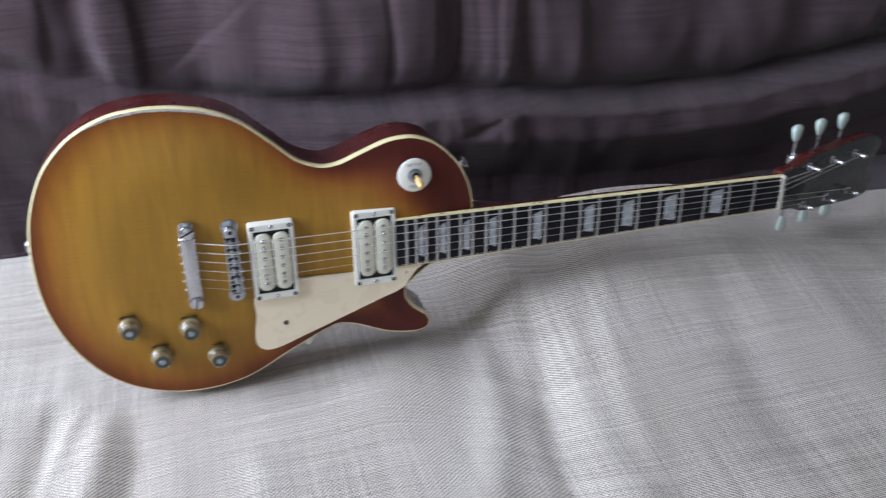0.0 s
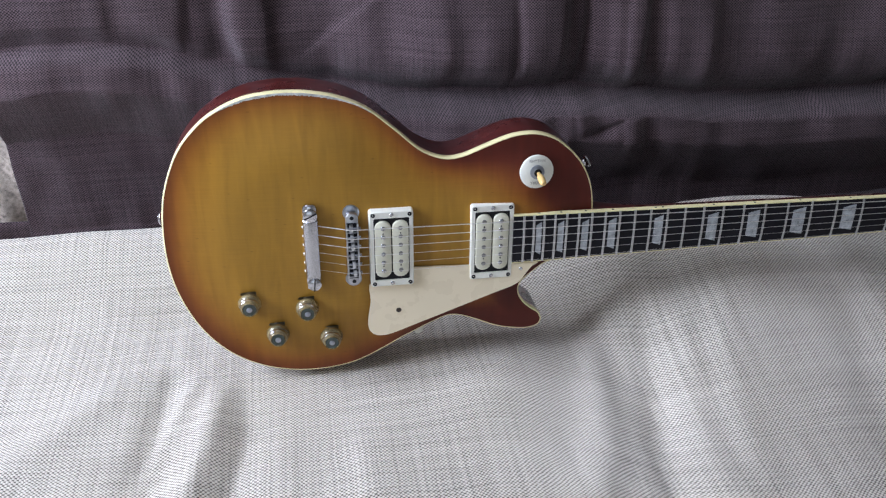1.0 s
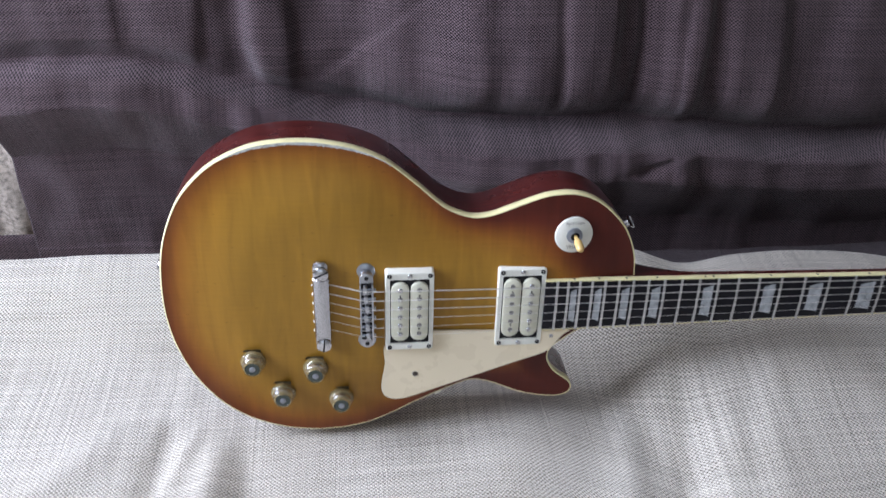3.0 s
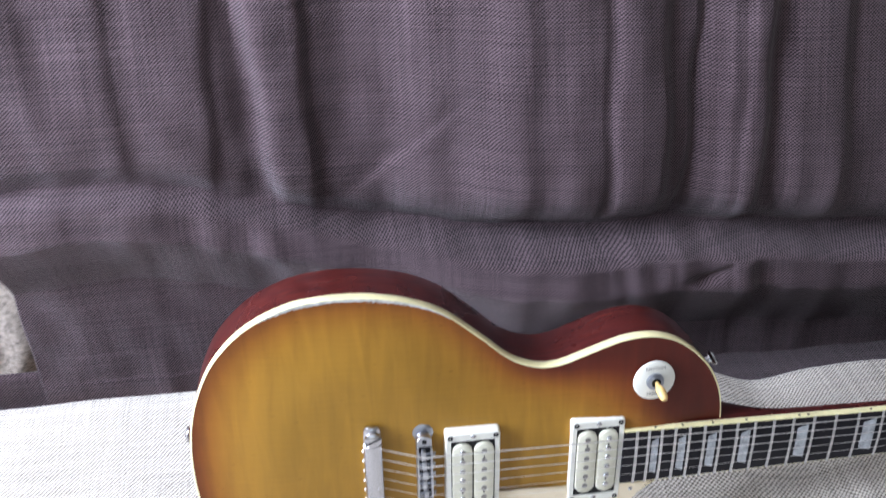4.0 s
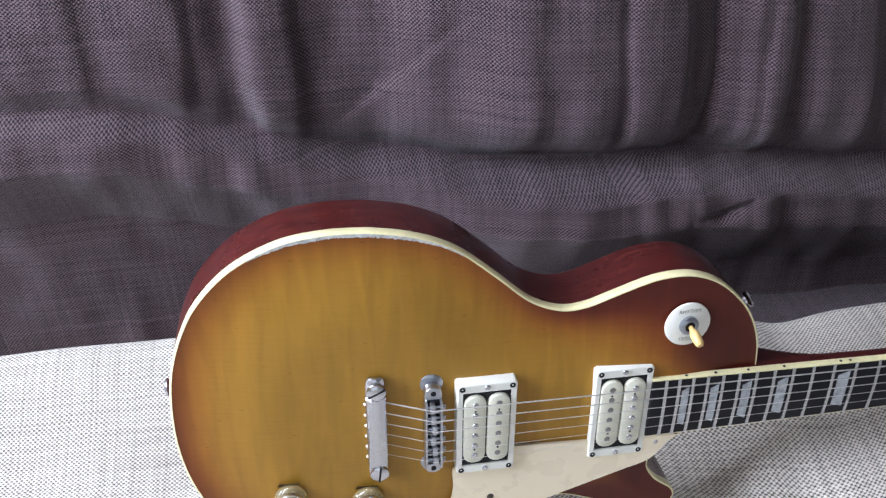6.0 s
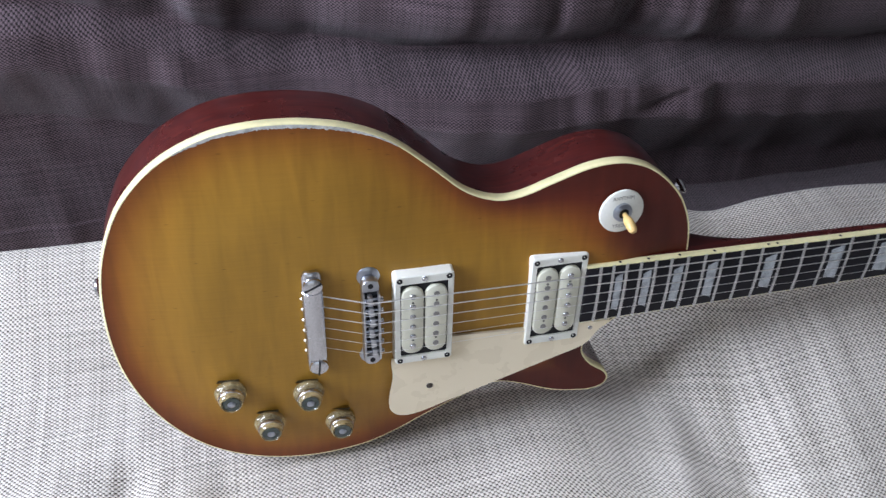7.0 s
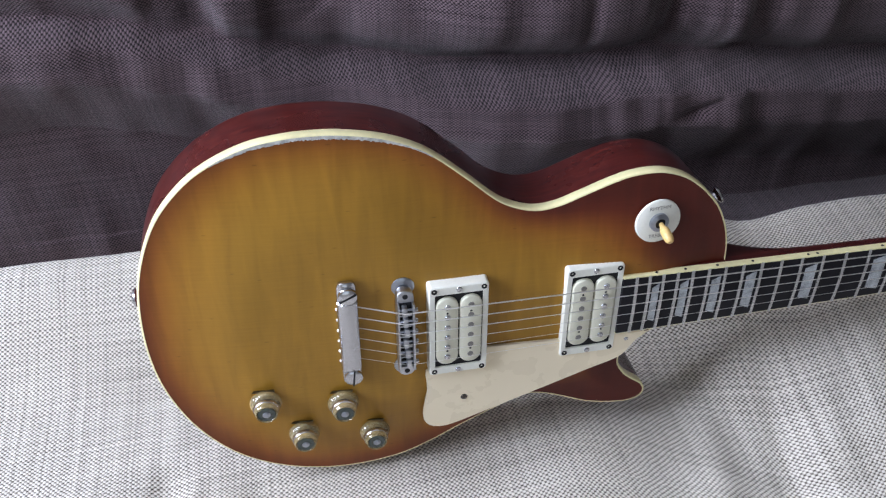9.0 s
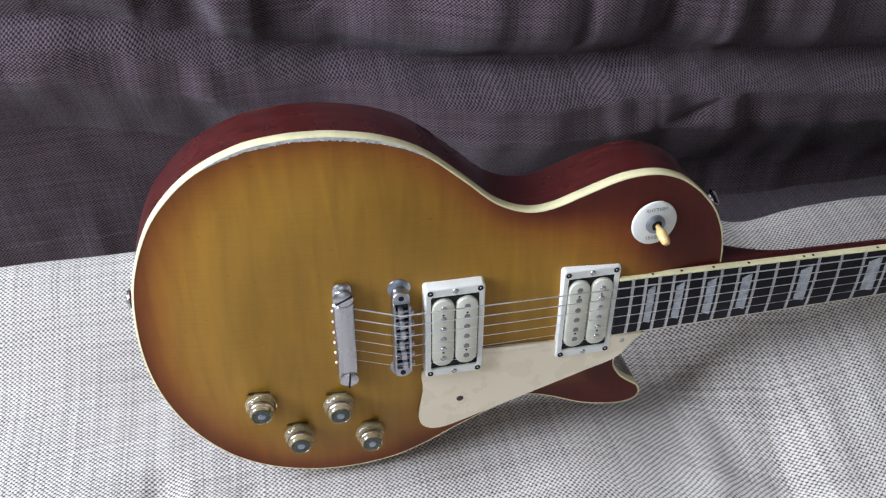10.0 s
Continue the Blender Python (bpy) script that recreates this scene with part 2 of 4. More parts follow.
def part(name, bm, mat, parent, label="", smooth=True, m=None, sharp=40):
    """Links a bmesh as one mesh object under a thing or a part."""
    finish(bm, smooth)
    if smooth:
        lim = radians(sharp)
        for e in bm.edges:
            if len(e.link_faces) == 2 and e.calc_face_angle(0) > lim:
                e.smooth = False
    me = bpy.data.meshes.new(name)
    bm.to_mesh(me)
    bm.free()
    me.materials.append(mat)
    ob = new(name, me)
    if parent:
        ob.parent = parent
    if m is not None:
        ob.matrix_local = m
    if label:
        ob["label"] = label
    return ob


def box(x0, x1, y0, y1, z0, z1, bevel=0.0, seg=2):
    bm = bmesh.new()
    bmesh.ops.create_cube(bm, size=1)
    for v in bm.verts:
        v.co = Vector(((x0 + x1) / 2 + v.co.x * (x1 - x0), (y0 + y1) / 2 + v.co.y * (y1 - y0), (z0 + z1) / 2 + v.co.z * (z1 - z0)))
    if bevel:
        bmesh.ops.bevel(bm, geom=bm.edges[:], offset=bevel, segments=seg, affect="EDGES", profile=0.5)
    return bm


def lathe(profile, n=32, ripple=None):
    """Turns (radius, height) pairs about the z axis; ripple(angle, k) scales the radius at profile step k."""
    bm = bmesh.new()
    rings = []
    for k, (r, z) in enumerate(profile):
        if r < 1e-6:
            rings.append([bm.verts.new((0, 0, z))])
            continue
        ring = []
        for i in range(n):
            a = 2 * math.pi * i / n
            s = ripple(i, k) if ripple else 1.0
            ring.append(bm.verts.new((r * s * math.cos(a), r * s * math.sin(a), z)))
        rings.append(ring)
    for p, q in zip(rings, rings[1:]):
        for i in range(n):
            j = (i + 1) % n
            if len(p) == 1 and len(q) > 1:
                bm.faces.new((p[0], q[i], q[j]))
            elif len(q) == 1 and len(p) > 1:
                bm.faces.new((p[i], p[j], q[0]))
            elif len(p) > 1:
                bm.faces.new((p[i], p[j], q[j], q[i]))
    return bm


def loft(sections, closed_ends=True):
    """Joins equal rings of points into a skin."""
    bm = bmesh.new()
    rings = [[bm.verts.new(p) for p in s] for s in sections]
    n = len(rings[0])
    for a, b in zip(rings, rings[1:]):
        for i in range(n):
            j = (i + 1) % n
            bm.faces.new((a[i], a[j], b[j], b[i]))
    if closed_ends:
        bm.faces.new(rings[0][::-1])
        bm.faces.new(rings[-1])
    return bm


def tube(points, radius, n=8):
    secs = []
    pts = [Vector(p) for p in points]
    for i, p in enumerate(pts):
        d = (pts[min(i + 1, len(pts) - 1)] - pts[max(i - 1, 0)]).normalized()
        side = d.cross(Vector((0, 0, 1)) if abs(d.z) < 0.9 else Vector((1, 0, 0))).normalized()
        up = side.cross(d)
        secs.append([p + radius * (math.cos(a) * side + math.sin(a) * up) for a in (2 * math.pi * k / n for k in range(n))])
    return loft(secs)


def slab(outline, z0, z1, bevel=0.0):
    """A plate of that outline, its upper edge rounded."""
    bm = bmesh.new()
    vs = [bm.verts.new((x, y, z0)) for x, y in outline]
    f = bm.faces.new(vs)
    ext = bmesh.ops.extrude_face_region(bm, geom=[f])
    top = [g for g in ext["geom"] if isinstance(g, bmesh.types.BMVert)]
    for v in top:
        v.co.z = z1
    if bevel:
        edges = [e for e in bm.edges if abs(e.verts[0].co.z - z1) < 1e-9 and abs(e.verts[1].co.z - z1) < 1e-9]
        bmesh.ops.bevel(bm, geom=edges, offset=bevel, segments=2, affect="EDGES", profile=0.5)
    return bm


def plate_of(outline, z0, z1):
    """A plate of any outline, bent in or out."""
    n = len(outline)
    vs, es, fs, *_ = delaunay_2d_cdt([Vector(q) for q in outline], [(i, (i + 1) % n) for i in range(n)], [], 1, 1e-7)
    bm = bmesh.new()
    lo = [bm.verts.new((v.x, v.y, z0)) for v in vs]
    hi = [bm.verts.new((v.x, v.y, z1)) for v in vs]
    for f in fs:
        bm.faces.new([hi[i] for i in f])
        bm.faces.new([lo[i] for i in reversed(f)])
    for a, b in [e.verts for e in bm.edges if len(e.link_faces) == 1 and e.verts[0].co.z == z1]:
        bm.faces.new((a, b, lo[hi.index(b)], lo[hi.index(a)]))
    return bm


def smooth01(x):
    x = np.clip(x, 0, 1)
    return x * x * (3 - 2 * x)


def spline(knots, per=8):
    """A closed Catmull-Rom curve through the knots."""
    k = np.array(knots, float)
    n = len(k)
    out = []
    for i in range(n):
        p0, p1, p2, p3 = k[i - 1], k[i], k[(i + 1) % n], k[(i + 2) % n]
        d1 = np.linalg.norm(p2 - p1)
        for s in range(per):
            t = s / per
            m1 = (p2 - p0) / (np.linalg.norm(p1 - p0) + d1) * d1
            m2 = (p3 - p1) / (np.linalg.norm(p3 - p2) + d1) * d1
            out.append((2 * t**3 - 3 * t**2 + 1) * p1 + (t**3 - 2 * t**2 + t) * m1 + (-2 * t**3 + 3 * t**2) * p2 + (t**3 - t**2) * m2)
    return np.array(out)


def sheet(fn, us, vs, thick=0.0016):
    """A cloth of some thickness over a grid of (u, v), with a UV map in metres."""
    nu, nv = len(us), len(vs)
    P = fn(*np.meshgrid(us, vs, indexing="ij"))
    verts = P.reshape(-1, 3)
    i = np.arange(nu * nv).reshape(nu, nv)
    quads = np.stack([i[:-1, :-1], i[1:, :-1], i[1:, 1:], i[:-1, 1:]], -1).reshape(-1, 4)
    me = bpy.data.meshes.new("cloth")
    me.from_pydata(verts.tolist(), [], quads.tolist())
    # UV from mean lengths along the cloth, so that the threads run straight and keep their width
    du = np.concatenate([np.zeros((1, nv)), np.cumsum(np.linalg.norm(np.diff(P, axis=0), axis=2), 0)])
    dv = np.concatenate([np.zeros((nu, 1)), np.cumsum(np.linalg.norm(np.diff(P, axis=1), axis=2), 1)], 1)
    uvs = np.stack([du.mean(1)[:, None] + 0 * dv, dv.mean(0)[None, :] + 0 * du], -1).reshape(-1, 2)
    layer = me.uv_layers.new(name="UVMap")
    layer.data.foreach_set("uv", uvs[quads.ravel()].ravel())
    me.polygons.foreach_set("use_smooth", np.ones(len(quads), bool))
    return me


def cloth_object(name, me, mat, thick):
    ob = new(name, me)
    me.materials.append(mat)
    s = ob.modifiers.new("thickness", "SOLIDIFY")
    s.thickness, s.offset = thick, -1
    return ob


# ---- the room, closed round the table ----
def wall(name, bm, mat=MAT_WALL):
    return tagged(part(name, bm, mat, None, smooth=False), kind="structure")


FLOOR_Z, CEIL_Z = -0.72, 1.9
wall("floor", box(-1.45, 2.6, -2.8, 1.2, FLOOR_Z - 0.1, FLOOR_Z), MAT_FLOOR)
wall("ceiling", box(-1.9, 2.7, -2.9, 1.3, CEIL_Z, CEIL_Z + 0.1))
wall("wall_north", box(-1.45, 2.6, 1.1, 1.2, FLOOR_Z, CEIL_Z))
wall("wall_east", box(2.5, 2.6, -2.7, 1.1, FLOOR_Z, CEIL_Z))
wx0, wx1 = WIN_X - 0.1, WIN_X


def pierced(blocks):
    bm = bmesh.new()
    for x0, x1, y0, y1, z0, z1 in blocks:
        m4 = Matrix.LocRotScale(((x0 + x1) / 2, (y0 + y1) / 2, (z0 + z1) / 2), None, (x1 - x0, y1 - y0, z1 - z0))
        bmesh.ops.create_cube(bm, size=1, matrix=m4)
    return bm


# the opening in the south wall is made up, cut for the added fill
wall("wall_south", pierced([(x0, x1, SOUTH_Y - 0.1, SOUTH_Y, z0, z1) for x0, x1, z0, z1 in ((-1.35, SOUTH_X0, FLOOR_Z, CEIL_Z), (SOUTH_X1, 2.5, FLOOR_Z, CEIL_Z),
                                                                                         (SOUTH_X0, SOUTH_X1, FLOOR_Z, SOUTH_Z0), (SOUTH_X0, SOUTH_X1, SOUTH_Z1, CEIL_Z))]))
bm = pierced([(wx0, wx1, y0, y1, z0, z1) for y0, y1, z0, z1 in ((-2.7, WIN_Y0, FLOOR_Z, CEIL_Z), (WIN_Y1, 1.1, FLOOR_Z, CEIL_Z), (WIN_Y0, WIN_Y1, FLOOR_Z, WIN_Z0), (WIN_Y0, WIN_Y1, WIN_Z1, CEIL_Z))])
wall("wall_west", bm)


# ---- the table under its burlap ----
table = tagged(new("table"), "wooden table hidden under a natural burlap cloth", "table")
table.location = (0.2, -0.2, FLOOR_Z)
part("tabletop", box(-0.88, 1.18, -0.68, 0.575, 0.66, 0.685, 0.004), MAT_TABLE, table, smooth=False)
for lx in (-0.82, 1.12):
    for ly in (-0.62, 0.50):
        part("leg", box(lx - 0.03, lx + 0.03, ly - 0.03, ly + 0.03, 0.0, 0.66, 0.003), MAT_TABLE, table, smooth=False)


def ridge(d, w):
    return np.exp(-(d / w) ** 2)


def back_line(x):
    """Where the pale cloth ends at the back: along the dark cloth, then along the padding behind the neck."""
    return 0.278 - 0.125 * smooth01((x - 0.104) / 0.277) - 0.024 * smooth01((x - 0.5) / 0.4)


CREST_X = (-0.10, 0.10, 0.20, 0.27, 0.30, 0.326, 0.356, 0.385, 0.414, 0.474, 0.568, 0.633, 0.675, 0.80, 1.0)
CREST_Z = (0.054, 0.054, 0.068, 0.096, 0.107, 0.101, 0.091, 0.094, 0.100, 0.101, 0.093, 0.084, 0.074, 0.057, 0.046)


def bulge(x, y):
    """The padding under the neck: highest along its back edge, falling slowly to the front."""
    crest = sum(np.interp(x + d, CREST_X, CREST_Z) for d in (-0.012, 0, 0.012)) / 3
    reach = 0.09 + 0.16 * smooth01((x - 0.20) / 0.22)
    mound = crest * ridge(np.minimum(0, y - back_line(x)), reach)
    # a low rise against the cutaway's horn
    return mound + 0.010 * ridge(x - 0.17, 0.09) * ridge(y + 0.01, 0.07)


def table_height(x, y):
    z = bulge(x, y)
    # folds that fan out from under the body towards the front
    for x0, y0, ang, w, h in ((-0.142, 0.03, -104, 0.022, 0.010), (-0.105, -0.01, -105, 0.024, -0.0045), (-0.190, 0.07, -101, 0.020, -0.008), (-0.165, 0.045, -112, 0.008, 0.004), (-0.120, 0.02, -98, 0.007, -0.003), (-0.25, 0.05, -125, 0.03, 0.006), (0.0, -0.06, -88, 0.03, 0.004),
                              (0.275, 0.03, -106, 0.024, 0.006), (0.322, 0.06, -97, 0.018, -0.007), (0.372, 0.05, -99, 0.020, 0.005), (0.420, 0.04, -104, 0.022, 0.004), (0.56, 0.04, -98, 0.035, -0.004), (0.68, 0.04, -95, 0.05, 0.005)):
        a = math.radians(ang)
        dx, dy = x - x0, y - y0
        run = dx * math.cos(a) + dy * math.sin(a)
        off = -dx * math.sin(a) + dy * math.cos(a)
        off = off + 0.007 * np.sin(run * 17 + x0 * 30)
        z = z + h * ridge(off, w * (0.7 + run.clip(0, 1) * 1.0)) * smooth01(run / 0.06) * (1 - smooth01((run - 0.30) / 0.35))
    rng = np.random.RandomState(4)
    for _ in range(26):
        a = rng.uniform(0, 2 * np.pi)
        k = rng.uniform(12, 60)
        z = z + 0.012 / k * np.sin(k * (x * np.cos(a) + y * np.sin(a)) + rng.uniform(0, 6))
    # the body's edge presses the cloth flat
    press = ridge(y, 0.05) * ridge(x + 0.04, 0.09)
    return z * (1 - 0.9 * press)


def table_sheet(u, v):
    """v runs from the front (below 0) to the back edge (1) and down behind it (above 1)."""
    back = back_line(u)
    y = np.where(v < 1, -1.0 + np.minimum(v, 1) * (back + 1.0), back)
    z = table_height(u, y)
    beyond = np.maximum(0, v - 1)
    y = y + 0.030 * (1 - np.exp(-beyond * 30))
    z = z - beyond * beyond / (beyond + 0.02) * 1.2
    z = np.where(v > 1, np.maximum(z, -0.030), z)
    return np.stack([u, y, z - np.maximum(0, -0.92 - y) * 2.0], -1)


me = sheet(table_sheet, np.linspace(-0.80, 1.45, 330), np.concatenate([np.linspace(0, 1, 260), 1 + np.linspace(0.003, 0.16, 30)]))
tagged(cloth_object("burlap_cloth", me, MAT_CLOTH, 0.002), "rumpled natural beige burlap cloth spread over the table", "cloth")


# ---- the dark cloth behind ----
CREASE_X = (-0.60, -0.43, -0.328, -0.295, -0.263, -0.232, -0.192, -0.130, -0.073, -0.017, 0.040, 0.099, 0.157, 0.213, 0.268, 0.329, 0.390, 0.458, 0.573, 0.75, 1.10, 1.6)
CREASE_Z = (0.262, 0.268, 0.276, 0.277, 0.270, 0.262, 0.254, 0.235, 0.220, 0.207, 0.197, 0.191, 0.189, 0.190, 0.194, 0.194, 0.188, 0.180, 0.168, 0.168, 0.21, 0.24)
# Upright folds, each a turn of the cloth: place at the crease, half width, how far it goes back (+) or comes forward (-), lean.
FOLDS = ((-0.400, 0.020, -0.006, -0.02), (-0.340, 0.014, 0.006, 0.0), (-0.272, 0.008, 0.005, -0.06), (-0.240, 0.022, -0.006, -0.03), (-0.184, 0.007, 0.007, -0.10), (-0.153, 0.013, 0.008, -0.02), (-0.119, 0.014, -0.029, 0.08),
         (-0.074, 0.008, 0.012, 0.02), (-0.030, 0.030, 0.004, 0.0), (0.010, 0.016, -0.006, -0.04), (0.062, 0.020, 0.006, 0.02), (0.110, 0.018, -0.005, 0.0), (0.148, 0.012, 0.005, 0.03), (0.185, 0.020, -0.004, 0.05), (0.229, 0.006, 0.004, 0.09),
         (0.240, 0.007, -0.007, 0.09), (0.272, 0.014, 0.005, 0.10), (0.301, 0.010, 0.016, 0.14), (0.318, 0.005, 0.008, 0.07), (0.332, 0.009, -0.012, 0.09), (0.360, 0.012, -0.013, 0.14), (0.380, 0.005, -0.006, 0.13), (0.402, 0.007, 0.014, 0.13),
         (0.434, 0.014, -0.009, 0.18), (0.470, 0.020, -0.004, 0.20), (0.502, 0.010, 0.009, 0.22), (0.560, 0.03, -0.007, 0.10), (0.640, 0.02, 0.010, 0.05), (0.700, 0.03, -0.010, 0.04), (0.790, 0.02, 0.012, 0.0), (0.850, 0.03, -0.012, -0.03),
         (0.960, 0.03, 0.012, 0.0), (1.080, 0.04, -0.012, 0.0), (1.250, 0.04, 0.012, 0.0))


def turn(off, w):
    return 0.5 + 0.5 * np.tanh(off / (0.75 * w))


def hang_line(x):
    """How far back the dark cloth hangs."""
    return 0.355 - 0.075 * smooth01((x + 0.05) / 0.25)


def backdrop_sheet(u, v):
    """u along, v upwards; hangs behind the table with upright folds over a sagging crease, and rolls in under itself below it."""
    x, z = u + 0 * v, np.maximum(v, 0.004) + 0 * u
    crease = sum(np.interp(x + d, CREASE_X, CREASE_Z) for d in (-0.02, -0.01, 0, 0.01, 0.02)) / 5
    crease = crease + 0.0015 * np.sin(x * 47) + 0.0006 * np.sin(x * 121 + 1)
    d = z - crease
    y = hang_line(x)
    above = 0.22 + 0.78 * smooth01((d + 0.012) / 0.045)
    for x0, w, h, tilt in FOLDS:
        off = x - x0 + (tilt - 0.425 * (x0 + 0.067)) * np.maximum(0, d) + 0.002 * np.sin(d * 45 + x0 * 60)
        y = y + h * turn(off, w) * above
    # a slanting wrinkle across the flat middle
    off = (x - 0.005) - 1.09 * (d - 0.082)
    y = y + 0.006 * (turn(off, 0.03) - turn(off - 0.012, 0.006)) * ridge(d - 0.085, 0.055)
    # short puckers under the crease
    for x0, w, h in ((-0.345, 0.012, 0.006), (-0.300, 0.018, -0.007), (-0.245, 0.014, 0.006), (-0.205, 0.014, -0.004), (-0.150, 0.011, -0.007), (-0.122, 0.010, 0.008), (-0.090, 0.014, -0.004), (0.060, 0.02, 0.003), (0.243, 0.009, 0.004), (0.257, 0.009, -0.006),
                     (0.276, 0.009, 0.004), (0.292, 0.008, -0.005), (0.312, 0.009, -0.003), (0.330, 0.010, 0.008), (0.378, 0.010, -0.006), (0.400, 0.009, 0.007), (0.47, 0.02, -0.003)):
        y = y + h * turn(x - x0 + 0.12 * (d + 0.02), w) * ridge(d + 0.034, 0.030)
    # a small hooked wrinkle
    hook = d + 0.040 - 0.35 * (x - 0.345) - 4.0 * (x - 0.345) ** 2
    y = y + 0.007 * ridge(hook, 0.006) * ridge(x - 0.345, 0.028)
    # the crease: the upper cloth falls back into it, the lower one comes out of it as a soft roll
    deep = 0.018 + 0.034 * smooth01((x + 0.16) / 0.30) + 0.016 * ridge(x - 0.17, 0.09)
    y = y + deep * np.exp(-(np.maximum(0, d) / 0.032) ** 1.5) * (1 - smooth01(-d / 0.020))
    y = y - 0.010 * smooth01(-d / 0.022) - 0.30 * np.clip(-d - 0.004, 0, 0.042) + 0.60 * np.clip(-d - 0.052, 0, 0.075)
    y = y + 0.34 * np.maximum(0, d - 0.02)
    rng = np.random.RandomState(9)
    for _ in range(60):
        a = rng.normal(0, 0.6)
        k = rng.uniform(14, 150)
        y = y + 0.017 / k * np.sin(k * (x * np.cos(a) + z * np.sin(a)) + rng.uniform(0, 6))
    # behind the padding the cloth runs out along the table
    lie = np.minimum(0, v)
    out = smooth01((x - 0.12) / 0.2)
    flat = np.clip(hang_line(x) + 0.025 - back_line(x) - 0.035, 0.005, 1)
    y = y + lie / 0.3 * flat * out
    z = z + lie * (1 - out) * 0.5
    return np.stack([x, y, z], -1)


me = sheet(backdrop_sheet, np.concatenate([np.linspace(-0.432, 0.62, 480), np.linspace(0.625, 1.6, 140)]), np.concatenate([np.linspace(-0.3, -0.01, 24), np.linspace(0, 0.45, 230), np.linspace(0.455, 1.15, 70)]))
tagged(cloth_object("dark_backdrop_cloth", me, MAT_DARK, 0.0016), "dark brown burlap cloth hanging in creased folds behind the guitar", "cloth")


def strip_sheet(u, v):
    y = 0.392 + 0.010 * smooth01((v - 0.0) / 0.03) + 0.002 * np.sin(u * 40)
    return np.stack([u, y, v + 0.003 * np.sin(u * 22 + 1)], -1)


me = sheet(strip_sheet, np.linspace(-0.80, -0.400, 60), np.linspace(-0.06, 0.014, 20))
tagged(cloth_object("folded_dark_cloth", me, MAT_DARK, 0.002), "low fold of dark brown burlap along the table's back edge", "cloth")


# ---- the guitar ----
# Its own frame: x along the strings from the bridge to the nut, y towards the bass side, z out of the fretboard's plane.
SCALE = 0.625
guitar = tagged(new("electric_guitar"), "worn cherry sunburst electric guitar resting on its side on burlap", "electric guitar")
GUITAR_POSE = Matrix(((0.9998, 0.0208, 0.0018, 0), (0.0, 0.0871, -0.9962, 0), (-0.0209, 0.9960, 0.0871, 0.166), (0, 0, 0, 1)))
guitar.matrix_world = GUITAR_POSE


def rim(u):
    return -0.0098 - (0.248 - u) * 0.045


KNOTS = ((-0.1822, 0.0635), (-0.1674, 0.1004), (-0.1500, 0.1240), (-0.1290, 0.1418), (-0.0995, 0.1558), (-0.0728, 0.1606), (-0.0540, 0.1613), (-0.0366, 0.1603), (-0.0082, 0.1548), (0.0185, 0.1430), (0.0473, 0.1195), (0.0682, 0.1006),
         (0.0830, 0.0925), (0.0979, 0.0890), (0.1130, 0.0912), (0.1293, 0.0977), (0.1586, 0.1092), (0.1760, 0.1122), (0.1901, 0.1115), (0.2060, 0.1060), (0.2197, 0.0961), (0.2285, 0.0872), (0.2359, 0.0777), (0.2416, 0.0672), (0.2462, 0.0554),
         (0.2494, 0.0415), (0.2510, 0.0230), (0.2509, 0.0010), (0.2458, -0.0179), (0.2307, -0.0286), (0.2060, -0.0340), (0.1890, -0.0463), (0.1775, -0.0580), (0.1762, -0.0700), (0.1828, -0.0822), (0.1898, -0.0888), (0.1995, -0.0965), (0.2030, -0.1045),
         (0.2005, -0.1115), (0.1930, -0.1155), (0.1810, -0.1165), (0.1537, -0.1118), (0.1247, -0.0996), (0.1080, -0.0945), (0.0955, -0.0955), (0.0496, -0.1187), (0.0182, -0.1372), (-0.0078, -0.1486), (-0.0430, -0.1545), (-0.0777, -0.1525),
         (-0.1115, -0.1420), (-0.1408, -0.1224), (-0.1650, -0.0920), (-0.1814, -0.0540), (-0.1886, -0.0163), (-0.1884, 0.0268))
OUTLINE = spline(KNOTS, 5)
NEXT, PREV = np.roll(OUTLINE, -1, 0), np.roll(OUTLINE, 1, 0)
TANGENT = (NEXT - PREV) / np.linalg.norm(NEXT - PREV, axis=1)[:, None]
INWARD = np.stack([TANGENT[:, 1], -TANGENT[:, 0]], -1)
if ((OUTLINE.mean(0) - OUTLINE[0]) @ INWARD[0]) < 0:
    INWARD = -INWARD


def edge_distance(p):
    a, b = OUTLINE, NEXT
    ab = b - a
    t = np.clip(((p[:, None] - a) * ab).sum(-1) / (ab * ab).sum(-1), 0, 1)
    return np.linalg.norm(p[:, None] - (a + t[..., None] * ab), axis=-1).min(1)


def inside(p):
    x, y = p[:, 0][:, None], p[:, 1][:, None]
    a, b = OUTLINE, NEXT
    c = ((a[:, 1] > y) != (b[:, 1] > y)) & (x < (b[:, 0] - a[:, 0]) * (y - a[:, 1]) / (b[:, 1] - a[:, 1] + 1e-12) + a[:, 0])
    return c.sum(1) % 2 == 1


def arch(d):
    """The carved top's height over its rim, d metres from the edge."""
    return 0.0006 + 0.0080 * smooth01((d - 0.002) / 0.075)


def top_z(u, v):
    p = np.array([[u, v]])
    return float(rim(u) + arch(edge_distance(p))[0])


# sides and back, with a rounded back edge
depth = 0.052
secs = []
for h, inset in ((-0.0068, 0.0), (-0.012, 0.0), (-0.025, 0.0), (-depth + 0.005, 0.0), (-depth + 0.0022, 0.0009), (-depth + 0.0006, 0.0025), (-depth, 0.005)):
    ring = OUTLINE + INWARD * inset
    secs.append([(x, y, rim(x) + h) for x, y in ring])
part("body", loft(secs), MAT_RED, guitar, "red-stained mahogany back and sides", sharp=60)

